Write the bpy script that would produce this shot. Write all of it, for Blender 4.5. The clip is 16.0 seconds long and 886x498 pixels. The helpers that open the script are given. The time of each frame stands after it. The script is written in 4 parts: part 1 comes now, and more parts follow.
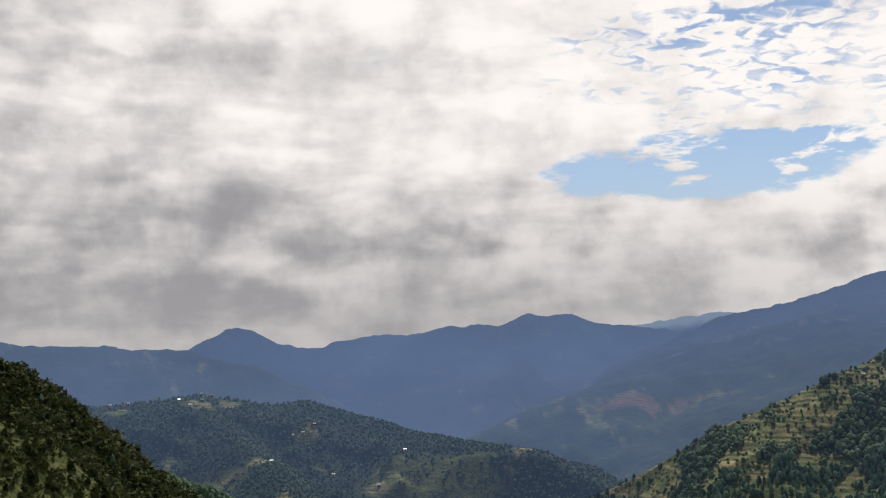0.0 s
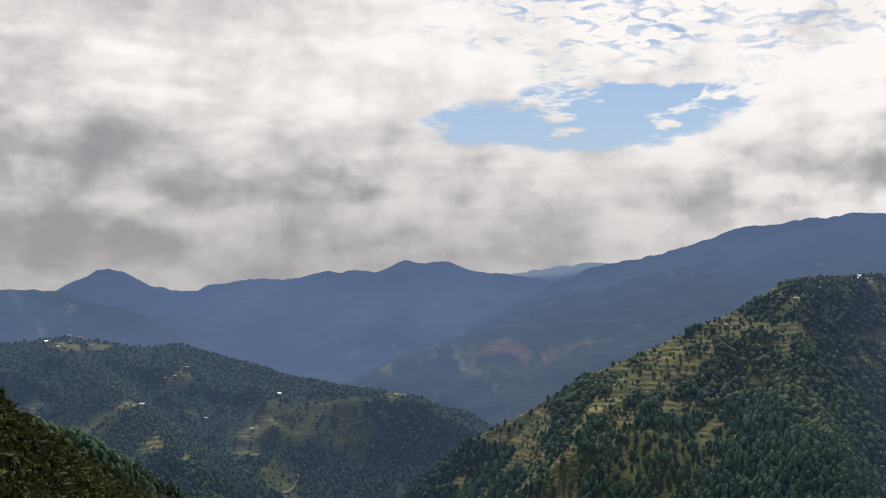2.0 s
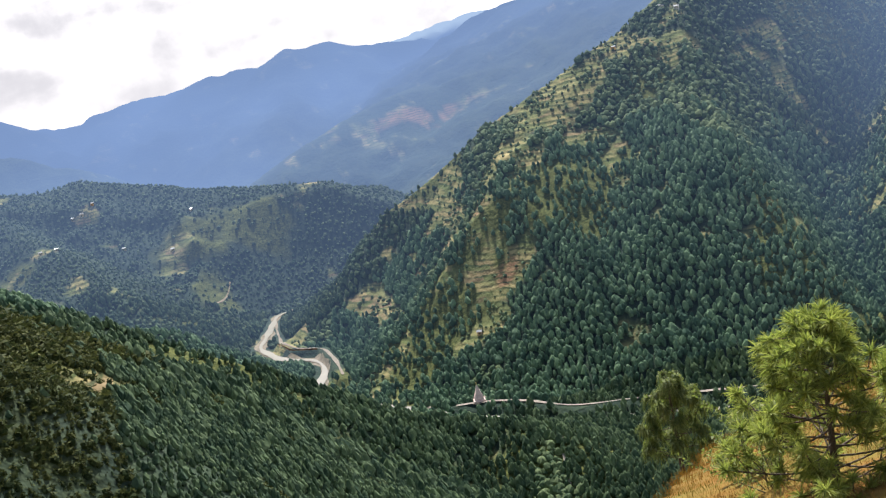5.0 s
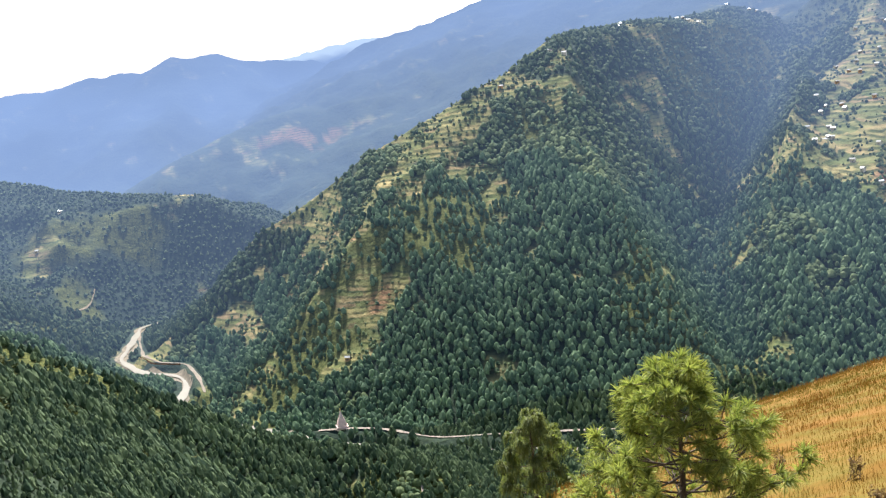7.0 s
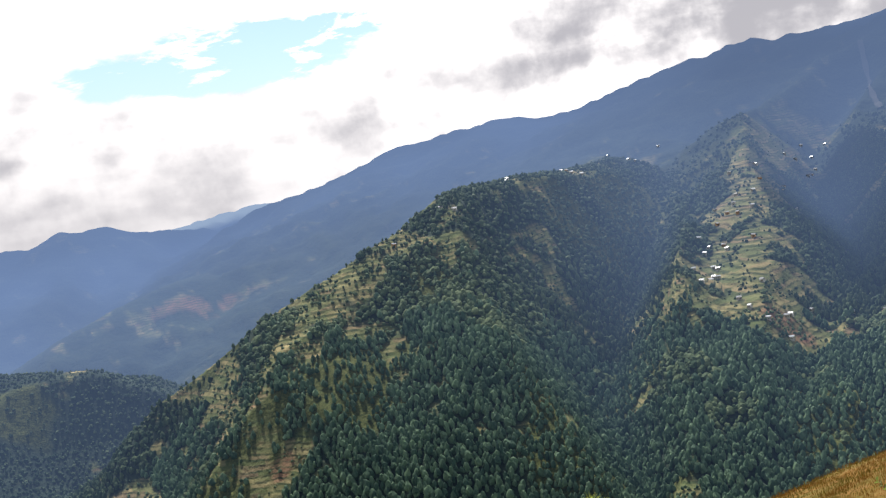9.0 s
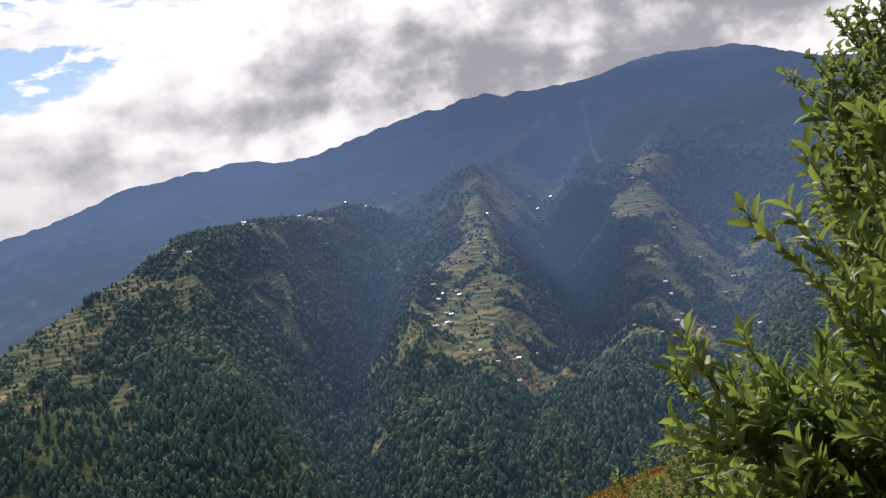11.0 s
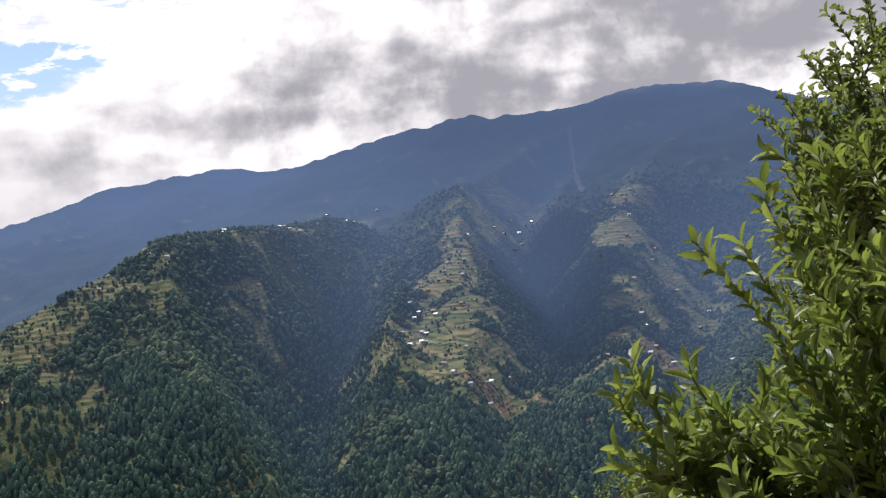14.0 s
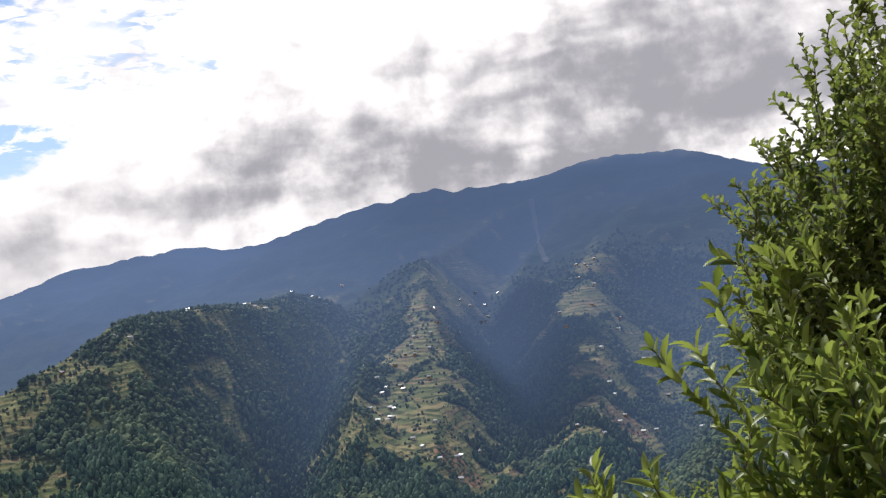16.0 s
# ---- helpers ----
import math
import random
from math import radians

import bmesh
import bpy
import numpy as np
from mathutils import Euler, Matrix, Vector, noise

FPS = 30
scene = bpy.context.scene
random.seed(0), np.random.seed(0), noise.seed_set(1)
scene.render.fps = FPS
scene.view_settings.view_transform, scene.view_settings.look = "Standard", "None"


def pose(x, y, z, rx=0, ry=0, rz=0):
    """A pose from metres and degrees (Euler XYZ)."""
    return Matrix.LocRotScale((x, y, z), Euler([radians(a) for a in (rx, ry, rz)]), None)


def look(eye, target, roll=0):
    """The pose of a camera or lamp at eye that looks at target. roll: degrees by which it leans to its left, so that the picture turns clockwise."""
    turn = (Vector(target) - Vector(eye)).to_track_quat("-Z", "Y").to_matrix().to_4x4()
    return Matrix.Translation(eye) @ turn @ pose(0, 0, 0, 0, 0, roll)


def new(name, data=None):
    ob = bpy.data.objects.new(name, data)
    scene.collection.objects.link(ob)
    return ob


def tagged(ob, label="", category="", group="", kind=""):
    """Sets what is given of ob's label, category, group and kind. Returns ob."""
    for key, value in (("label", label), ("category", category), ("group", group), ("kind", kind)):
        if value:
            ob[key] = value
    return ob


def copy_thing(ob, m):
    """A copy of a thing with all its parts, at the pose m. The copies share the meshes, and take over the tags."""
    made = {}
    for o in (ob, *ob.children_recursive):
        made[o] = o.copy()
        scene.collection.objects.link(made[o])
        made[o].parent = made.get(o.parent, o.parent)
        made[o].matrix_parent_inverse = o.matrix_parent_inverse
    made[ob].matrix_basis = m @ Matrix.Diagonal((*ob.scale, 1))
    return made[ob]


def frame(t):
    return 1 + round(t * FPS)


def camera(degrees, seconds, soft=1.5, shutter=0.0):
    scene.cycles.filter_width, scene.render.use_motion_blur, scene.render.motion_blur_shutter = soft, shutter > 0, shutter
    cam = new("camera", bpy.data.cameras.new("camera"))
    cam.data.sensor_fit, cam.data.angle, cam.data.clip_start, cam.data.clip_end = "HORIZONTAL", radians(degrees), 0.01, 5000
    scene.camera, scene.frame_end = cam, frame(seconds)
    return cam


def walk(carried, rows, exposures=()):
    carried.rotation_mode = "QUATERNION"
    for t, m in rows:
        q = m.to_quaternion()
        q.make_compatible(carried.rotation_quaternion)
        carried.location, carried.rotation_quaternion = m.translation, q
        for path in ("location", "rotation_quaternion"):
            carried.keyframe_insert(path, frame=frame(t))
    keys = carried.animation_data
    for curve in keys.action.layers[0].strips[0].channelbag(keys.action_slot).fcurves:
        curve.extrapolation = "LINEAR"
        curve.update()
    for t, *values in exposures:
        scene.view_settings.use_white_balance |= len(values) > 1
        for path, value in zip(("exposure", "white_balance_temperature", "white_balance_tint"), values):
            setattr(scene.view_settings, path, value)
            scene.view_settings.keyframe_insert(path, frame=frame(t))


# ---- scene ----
# ---------------------------------------------------------------- camera and its walk
cam = camera(42.81, 16.0, soft=1.3)

# seconds, sideways, forward and up in metres, then turn in degrees
ROWS = [
    (0.0, -0.040, 0.040, 0.000, 94.83, 1.05, 5.99),
    (0.5, -0.040, 0.040, 0.000, 94.24, 0.63, 4.01),
    (1.0, -0.040, 0.040, 0.000, 93.41, -0.48, 1.58),
    (1.5, -0.040, 0.040, 0.000, 93.25, -0.18, 0.07),
    (2.0, -0.040, 0.040, 0.000, 92.05, 0.05, -0.23),
    (2.5, -0.040, 0.040, 0.000, 90.17, 1.56, -0.20),
    (3.0, -0.040, 0.040, 0.000, 84.29, 7.95, -0.36),
    (3.5, -0.040, 0.040, 0.000, 81.25, 10.72, -1.70),
    (4.0, -0.040, 0.040, 0.000, 80.19, 13.93, -4.38),
    (4.2, -0.040, 0.040, 0.000, 80.39, 13.61, -4.62),
    (6.3, -0.040, 0.040, 0.000, 78.90, 8.13, -8.18),
    (6.5, -0.040, 0.040, 0.000, 79.26, 7.24, -8.49),
    (7.0, -0.040, 0.040, 0.000, 80.36, 6.50, -11.58),
    (7.5, -0.040, 0.040, 0.000, 82.46, 5.76, -13.68),
    (8.0, -0.040, 0.040, 0.000, 85.47, 7.72, -15.76),
    (8.2, -0.040, 0.040, 0.000, 87.09, 8.97, -16.35),
    (10.3, -0.040, 0.040, 0.000, 88.15, 7.22, -20.07),
    (10.5, -0.040, 0.040, 0.000, 88.11, 7.80, -22.40),
    (11.0, -0.040, 0.040, 0.010, 87.89, 8.05, -30.44),
    (11.5, -0.015, 0.015, 0.015, 88.39, 7.65, -33.43),
    (12.0, 0.000, 0.000, 0.020, 88.76, 7.33, -33.02),
    (12.5, 0.000, 0.000, 0.000, 89.05, 5.81, -32.10),
    (13.0, 0.010, -0.010, 0.015, 89.17, 4.93, -31.91),
    (13.5, 0.000, 0.000, 0.000, 88.98, 4.66, -31.60),
    (14.0, 0.000, 0.000, 0.000, 88.75, 4.72, -31.40),
    (14.5, 0.000, 0.000, 0.000, 88.99, 5.02, -31.27),
    (15.0, 0.000, 0.000, 0.000, 89.43, 5.06, -31.33),
    (15.5, -0.010, 0.010, 0.000, 90.04, 4.71, -30.96),
    (16.0, 0.020, -0.020, 0.085, 92.30, 6.12, -33.15),
]
EXPOSURES = [(0.0, -0.1, 6500, 10), (2.4, -0.12, 6420, 10), (3.2, -0.15, 6330, 14), (3.5, -0.03, 6320, 14), (4.0, 0.6, 6330, 13), (4.3, 0.82, 6300, 10), (6.3, 1.42, 6450, 10),
             (7.6, 1.47, 6500, 10), (8.2, 1.1, 6450, 10), (10.3, 0.32, 6300, 13), (11.0, 0.16, 6250, 14), (11.6, 0.25, 6250, 14), (12.5, 0.27, 6250, 14), (15.5, 0.29, 6270, 13), (16.0, 0.29, 6300, 12)]
walk(cam, [(t, pose(*p)) for t, *p in ROWS], EXPOSURES)

# ---------------------------------------------------------------- light
SUN_AZ, SUN_EL = 8.0, 54.0      # degrees clockwise from the y axis, and above the horizon


def direction(az, el):
    a, e = radians(az), radians(el)
    return Vector((math.sin(a) * math.cos(e), math.cos(a) * math.cos(e), math.sin(e)))


sun_data = bpy.data.lights.new("sun", "SUN")
sun_data.energy, sun_data.angle, sun_data.color = 5.0, radians(0.6), (1.0, 0.955, 0.89)
sun = new("sun", sun_data)
sun.matrix_world = look(direction(SUN_AZ, SUN_EL) * 100, (0, 0, 0))


class Nodes:
    """Short way to write a node tree."""

    def __init__(self, tree):
        self.tree = tree
        tree.nodes.clear()

    def put(self, kind, inputs=None, **settings):
        n = self.tree.nodes.new(kind)
        for k, v in settings.items():
            setattr(n, k, v)
        for k, v in (inputs or {}).items():
            s = n.inputs[k]
            if isinstance(v, bpy.types.NodeSocket):
                self.tree.links.new(v, s)
            else:
                s.default_value = v
        return n

    def math(self, op, a, b=0.0, c=0.0, clamp=False):
        n = self.put("ShaderNodeMath", {0: a, 1: b, 2: c}, operation=op, use_clamp=clamp)
        return n.outputs[0]

    def noise(self, vec, scale, detail=4.0, rough=0.55, distort=0.0, lac=2.0):
        n = self.put("ShaderNodeTexNoise", {"Vector": vec, "Scale": scale, "Detail": detail, "Roughness": rough, "Distortion": distort, "Lacunarity": lac})
        return n.outputs["Fac"]

    def span(self, v, a, b, lo=0.0, hi=1.0, smooth=True):
        n = self.put("ShaderNodeMapRange", {"Value": v, "From Min": a, "From Max": b, "To Min": lo, "To Max": hi}, clamp=True,
                     interpolation_type="SMOOTHSTEP" if smooth else "LINEAR")
        return n.outputs[0]

    def mix(self, f, a, b, mode="MIX"):
        n = self.put("ShaderNodeMix", data_type="RGBA", blend_type=mode)
        for k, v in ((0, f), (6, a), (7, b)):
            if isinstance(v, bpy.types.NodeSocket):
                self.tree.links.new(v, n.inputs[k])
            else:
                n.inputs[k].default_value = (*v, 1.0) if isinstance(v, tuple) and len(v) == 3 else v
        return n.outputs[2]

    def vec(self, op, a, b=None, scale=None):
        n = self.put("ShaderNodeVectorMath", {0: a}, operation=op)
        if b is not None:
            if isinstance(b, bpy.types.NodeSocket):
                self.tree.links.new(b, n.inputs[1])
            else:
                n.inputs[1].default_value = b
        if scale is not None:
            n.inputs["Scale"].default_value = scale
        return n.outputs["Value"] if op in ("DOT_PRODUCT", "LENGTH", "DISTANCE") else n.outputs[0]


def make_world():
    world = bpy.data.worlds.new("sky")
    scene.world = world
    world.use_nodes = True
    n = Nodes(world.node_tree)
    sky = n.put("ShaderNodeTexSky", sky_type="NISHITA", sun_disc=False, sun_elevation=radians(SUN_EL), sun_rotation=radians(SUN_AZ),
                altitude=1500.0, air_density=1.0, dust_density=1.5).outputs[0]
    blue = n.vec("SCALE", sky, scale=0.100)
    way = n.put("ShaderNodeTexCoord").outputs["Generated"]
    s = n.put("ShaderNodeSeparateXYZ", {0: way})
    up = n.math("MAXIMUM", s.outputs[2], 0.0)
    flat = n.math("ADD", up, 0.13)
    sheet = n.put("ShaderNodeCombineXYZ", {0: n.math("DIVIDE", s.outputs[0], flat), 1: n.math("DIVIDE", s.outputs[1], flat), 2: 0.0}).outputs[0]

    lens = n.vec("MULTIPLY", way, (1.0, 1.0, 2.3))
    big = n.noise(n.vec("MULTIPLY", way, (1.0, 1.0, 6.0)), 3.0, 6.0, 0.52, 0.15)
    mid = n.noise(n.vec("MULTIPLY", way, (1.0, 1.0, 3.2)), 8.0, 7.0, 0.55, 0.2)
    fine = n.noise(sheet, 16.0, 3.0, 0.5, 0.8)
    rag = n.math("MULTIPLY", n.math("SUBTRACT", n.noise(lens, 14.0, 6.0, 0.6, 0.2), 0.5), 1.0)
    bearing = n.math("MULTIPLY", n.math("ARCTAN2", s.outputs[0], s.outputs[1]), 57.2958)
    rise = n.math("MULTIPLY", n.math("ARCSINE", s.outputs[2]), 57.2958)

    def oval(az, el, wide, tall, soft=0.6):
        """1 in an oval part of the sky, fading out at its ragged rim."""
        u = n.math("DIVIDE", n.math("SUBTRACT", bearing, az), wide)
        v = n.math("DIVIDE", n.math("SUBTRACT", rise, el), tall)
        d = n.math("ADD", n.math("SQRT", n.math("ADD", n.math("MULTIPLY", u, u), n.math("MULTIPLY", v, v))), n.math("MULTIPLY", rag, 1.1))
        return n.span(d, 1.0 - soft / 2, 1.0 + soft, 1.0, 0.0)

    # cover: closed in the west, a blue gap and a mackerel patch in the middle, open overhead and behind
    gap = n.math("MAXIMUM", oval(6.8, 8.4, 5.8, 1.3), oval(11.6, 9.3, 3.4, 1.2))
    mottle = n.math("MAXIMUM", oval(8.5, 14.5, 6.5, 3.6, 0.9), n.math("MULTIPLY", oval(16.0, 13.2, 7.0, 3.0, 0.9), 0.72))
    fleece = n.math("MULTIPLY", gap, n.span(n.noise(n.vec("MULTIPLY", way, (1.0, 1.0, 3.4)), 15.0, 6.0, 0.62, 0.4), 0.46, 0.66, 0.0, 0.45))
    cover = n.math("ADD", n.math("MULTIPLY", big, 0.4), n.math("MULTIPLY", mid, 0.4))
    cover = n.math("ADD", cover, 0.42)
    cover = n.math("ADD", cover, n.math("MULTIPLY", rag, 0.35))
    cover = n.math("ADD", n.math("SUBTRACT", cover, n.math("MULTIPLY", gap, 0.5)), fleece)
    cover = n.math("SUBTRACT", cover, n.math("MULTIPLY", mottle, n.span(fine, 0.38, 0.64, 0.31, 0.0)))
    cover = n.math("SUBTRACT", cover, n.span(s.outputs[2], 0.40, 0.75, 0.0, 0.34))
    cover = n.math("SUBTRACT", cover, n.span(s.outputs[1], 0.45, -0.35, 0.0, 0.24))
    dense = n.span(cover, 0.43, 0.70)
    # lumps with lit tops and grey bases
    lump = n.noise(n.vec("MULTIPLY", way, (1.0, 1.0, 1.5)), 8.0, 8.0, 0.56, 0.1)
    lump_up = n.noise(n.vec("ADD", n.vec("MULTIPLY", way, (1.0, 1.0, 1.5)), (0.0, 0.0, 0.045)), 8.0, 8.0, 0.56, 0.1)
    relief = n.math("SUBTRACT", lump, lump_up)
    shade = n.math("ADD", n.math("MULTIPLY", big, 0.6), n.math("MULTIPLY", mid, 0.4))
    white = n.span(shade, 0.30, 0.70, 0.34, 0.84)
    heads = n.math("SUBTRACT", n.noise(way, 15.0, 8.0, 0.56, 0.1), n.noise(n.vec("ADD", way, (-0.012, 0.0, 0.03)), 15.0, 8.0, 0.56, 0.1))
    warp = n.put("ShaderNodeTexNoise", {"Vector": lens, "Scale": 7.0, "Detail": 4.0}).outputs["Color"]
    warped = n.vec("ADD", n.vec("MULTIPLY", way, (1.0, 1.0, 3.0)), n.vec("SCALE", n.vec("SUBTRACT", warp, (0.5, 0.5, 0.5)), scale=0.16))

    def puffs(scale):
        return n.put("ShaderNodeTexVoronoi", {"Vector": warped, "Scale": scale, "Smoothness": 0.7}, feature="SMOOTH_F1").outputs["Distance"]

    puff = n.math("ADD", n.math("MULTIPLY", puffs(11.0), 0.65), n.math("MULTIPLY", puffs(27.0), 0.35))
    white = n.math("ADD", white, n.span(puff, 0.20, 0.62, 0.26, -0.16))
    white = n.math("ADD", white, n.math("MULTIPLY", relief, 0.8))
    white = n.math("ADD", white, n.math("MULTIPLY", heads, n.span(rise, 3.0, 9.0, 2.2, 1.3)))
    white = n.math("ADD", white, n.math("MULTIPLY", n.math("MULTIPLY", heads, oval(38.0, 8.5, 17.0, 4.5, 1.0)), 1.4))
    for az, el, wide, tall, soft, k in ((20.0, 13.0, 12.0, 5.0, 1.0, 0.30), (-10.0, 12.0, 9.0, 4.0, 1.0, 0.18), (29.6, 8.9, 1.6, 0.9, 0.8, 0.40), (37.0, 7.8, 2.6, 0.7, 0.8, 0.40), (48.2, 6.4, 1.8, 0.9, 0.8, 0.45),
                                        (9.2, 3.2, 1.2, 0.6, 0.8, 0.40), (-23.0, 4.3, 4.0, 0.6, 0.8, 0.30),
                                        (-17.0, 6.4, 14.0, 1.8, 1.0, -0.42), (-25.0, 2.4, 9.0, 1.3, 0.9, -0.75), (-4.0, 5.4, 7.0, 0.7, 1.0, -0.30), (-2.0, 2.4, 12.0, 2.0, 1.0, -0.25),
                                        (-24.0, 10.0, 12.0, 7.0, 1.0, -0.26), (40.0, 9.6, 13.0, 2.8, 1.0, -0.62), (28.0, 7.9, 4.0, 1.3, 0.9, -0.48), (34.0, 6.0, 9.0, 1.0, 0.9, -0.50), (21.0, 5.7, 4.0, 0.7, 0.9, -0.45), (50.0, 12.0, 10.0, 3.0, 1.0, -0.35), (42.0, 6.9, 9.0, 1.3, 1.0, -0.45)):
        white = n.math("ADD", white, n.math("MULTIPLY", oval(az, el, wide, tall, soft), k))
    white = n.span(white, -0.70, 1.05)
    cloud = n.mix(white, (0.335, 0.325, 0.345), (1.07, 1.02, 0.98))
    col = n.mix(dense, blue, cloud)
    # pale band of distance over the hills, dark land below
    band = n.span(s.outputs[2], -0.01, 0.19, 1.0, 0.0)
    west_band = n.span(bearing, 2.0, 24.0, 0.72, 0.25)
    col = n.mix(n.math("MULTIPLY", band, west_band), col, (0.38, 0.365, 0.375))
    col = n.mix(n.span(s.outputs[2], -0.05, -0.01, 1.0, 0.0), col, (0.08, 0.10, 0.11))
    bg = n.put("ShaderNodeBackground", {"Color": col, "Strength": 1.0})
    out = n.put("ShaderNodeOutputWorld", {"Surface": bg.outputs[0]})


make_world()


# ---------------------------------------------------------------- materials
def material(name):
    m = bpy.data.materials.new(name)
    m.use_nodes = True
    return m, Nodes(m.node_tree)


def finish(n, color, rough=0.9, normal=None, out=True, **more):
    ins = {"Base Color": color, "Roughness": rough}
    if normal is not None:
        ins["Normal"] = normal
    ins.update(more)
    b = n.put("ShaderNodeBsdfPrincipled", ins)
    if out:
        n.put("ShaderNodeOutputMaterial", {"Surface": b.outputs[0]})
    return b


def place(n):
    return n.put("ShaderNodeNewGeometry").outputs["Position"]


AIR = (0.107, 0.160, 0.283)        # haze before the far hills, painted as emission


def add_haze_glow(n, shader):
    """Haze as painted emission on hills across the valley, stronger the farther away."""
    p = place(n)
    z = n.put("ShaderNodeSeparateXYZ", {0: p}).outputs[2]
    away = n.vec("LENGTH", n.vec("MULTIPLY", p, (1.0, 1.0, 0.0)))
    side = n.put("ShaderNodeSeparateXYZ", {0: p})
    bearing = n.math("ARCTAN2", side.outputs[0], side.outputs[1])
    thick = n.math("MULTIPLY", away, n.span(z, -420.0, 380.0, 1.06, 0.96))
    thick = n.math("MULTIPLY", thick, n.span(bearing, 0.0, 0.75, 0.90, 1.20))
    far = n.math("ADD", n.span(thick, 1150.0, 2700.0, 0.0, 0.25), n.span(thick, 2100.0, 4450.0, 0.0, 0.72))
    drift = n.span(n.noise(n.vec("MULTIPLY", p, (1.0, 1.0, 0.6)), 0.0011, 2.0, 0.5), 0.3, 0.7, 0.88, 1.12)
    # the painted haze is brighter low down and dimmer to the east
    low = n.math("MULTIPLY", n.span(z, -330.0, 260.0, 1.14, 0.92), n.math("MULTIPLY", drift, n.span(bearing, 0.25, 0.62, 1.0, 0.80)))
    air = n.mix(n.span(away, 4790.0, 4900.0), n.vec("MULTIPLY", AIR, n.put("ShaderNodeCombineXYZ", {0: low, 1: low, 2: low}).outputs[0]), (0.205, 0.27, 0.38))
    # cloud about the summit, painted as a pale glow by height and bearing
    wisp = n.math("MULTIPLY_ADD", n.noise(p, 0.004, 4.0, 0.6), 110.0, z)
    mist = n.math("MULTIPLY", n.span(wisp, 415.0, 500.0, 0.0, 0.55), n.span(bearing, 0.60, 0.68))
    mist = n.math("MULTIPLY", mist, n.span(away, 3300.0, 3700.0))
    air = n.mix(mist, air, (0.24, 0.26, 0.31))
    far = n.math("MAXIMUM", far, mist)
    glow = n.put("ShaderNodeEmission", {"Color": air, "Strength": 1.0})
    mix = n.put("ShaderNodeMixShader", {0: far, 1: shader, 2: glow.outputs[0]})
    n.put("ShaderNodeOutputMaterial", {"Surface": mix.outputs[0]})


def ground_material(name, hazy):
    """Scrub and forest floor, terraced fields where the attribute field is high."""
    m, n = material(name)
    p = place(n)
    z = n.put("ShaderNodeSeparateXYZ", {0: p}).outputs[2]
    field = n.put("ShaderNodeAttribute", attribute_name="field").outputs["Fac"]
    dry = n.put("ShaderNodeAttribute", attribute_name="dry").outputs["Fac"]
    a = n.noise(p, 0.012, 5.0, 0.6)
    b = n.noise(p, 0.10, 4.0, 0.6)
    forest = n.mix(n.span(a, 0.35, 0.65), (0.018, 0.031, 0.022), (0.036, 0.053, 0.031))
    forest = n.mix(n.span(b, 0.55, 0.75), forest, (0.042, 0.052, 0.028))
    step = n.put("ShaderNodeAttribute", attribute_name="step").outputs["Fac"]
    cell = n.math("FLOOR", step)
    edge = n.math("SUBTRACT", step, cell)
    xyz = n.put("ShaderNodeSeparateXYZ", {0: p})
    sx = n.math("FLOOR", n.math("MULTIPLY_ADD", xyz.outputs[0], 0.021, n.math("MULTIPLY", cell, 0.37)))
    sy = n.math("FLOOR", n.math("MULTIPLY_ADD", xyz.outputs[1], 0.013, n.math("MULTIPLY", cell, 0.21)))
    plot = n.put("ShaderNodeTexWhiteNoise", {"Vector": n.put("ShaderNodeCombineXYZ", {0: cell, 1: sx, 2: sy}).outputs[0]}, noise_dimensions="3D").outputs["Value"]
    crop = n.put("ShaderNodeValToRGB", {"Fac": plot})
    cr = crop.color_ramp
    cr.elements[0].color = (0.090, 0.108, 0.038, 1)
    cr.elements[1].color = (0.185, 0.132, 0.074, 1)
    for pos, c in ((0.25, (0.142, 0.142, 0.058, 1)), (0.45, (0.270, 0.218, 0.100, 1)), (0.65, (0.120, 0.132, 0.050, 1)), (0.85, (0.220, 0.182, 0.080, 1))):
        e = cr.elements.new(pos)
        e.color = c
    red = n.put("ShaderNodeAttribute", attribute_name="red").outputs["Fac"]
    terr = n.mix(n.math("MULTIPLY", red, 0.85), crop.outputs[0], (0.22, 0.115, 0.065))
    riser = n.math("MULTIPLY", n.span(edge, 0.60, 0.75), n.span(edge, 0.90, 1.0, 1.0, 0.3))
    hedge = n.span(n.noise(p, 0.045, 3.0, 0.6), 0.35, 0.62, 0.25, 0.9)
    terr = n.mix(n.math("MULTIPLY", riser, hedge), terr, (0.030, 0.044, 0.020))
    terr = n.mix(n.span(n.noise(p, 0.03, 4.0, 0.65), 0.42, 0.66, 0.0, 0.65), terr, (0.060, 0.080, 0.026))
    terr = n.mix(n.span(b, 0.64, 0.74), terr, (0.045, 0.06, 0.025))
    canopy = n.noise(p, 0.16, 3.0, 0.7)
    forest = n.mix(n.span(canopy, 0.35, 0.62, 0.75, 0.0), forest, (0.020, 0.034, 0.026))
    meadow = n.mix(n.span(n.noise(p, 0.35, 4.0, 0.65), 0.40, 0.62), (0.036, 0.048, 0.015), (0.088, 0.094, 0.028))
    away = n.vec("LENGTH", n.vec("MULTIPLY", p, (1.0, 1.0, 0.0)))
    forest = n.mix(n.math("MULTIPLY", n.put("ShaderNodeAttribute", attribute_name="open").outputs["Fac"], n.span(away, 2500.0, 3000.0, 1.0, 0.15)), forest, meadow)
    col = n.mix(field, forest, terr)
    # dry grass of the near slope
    g1 = n.noise(p, 0.6, 5.0, 0.65)
    g2 = n.noise(n.vec("MULTIPLY", p, (1.0, 1.0, 0.4)), 14.0, 4.0, 0.7)
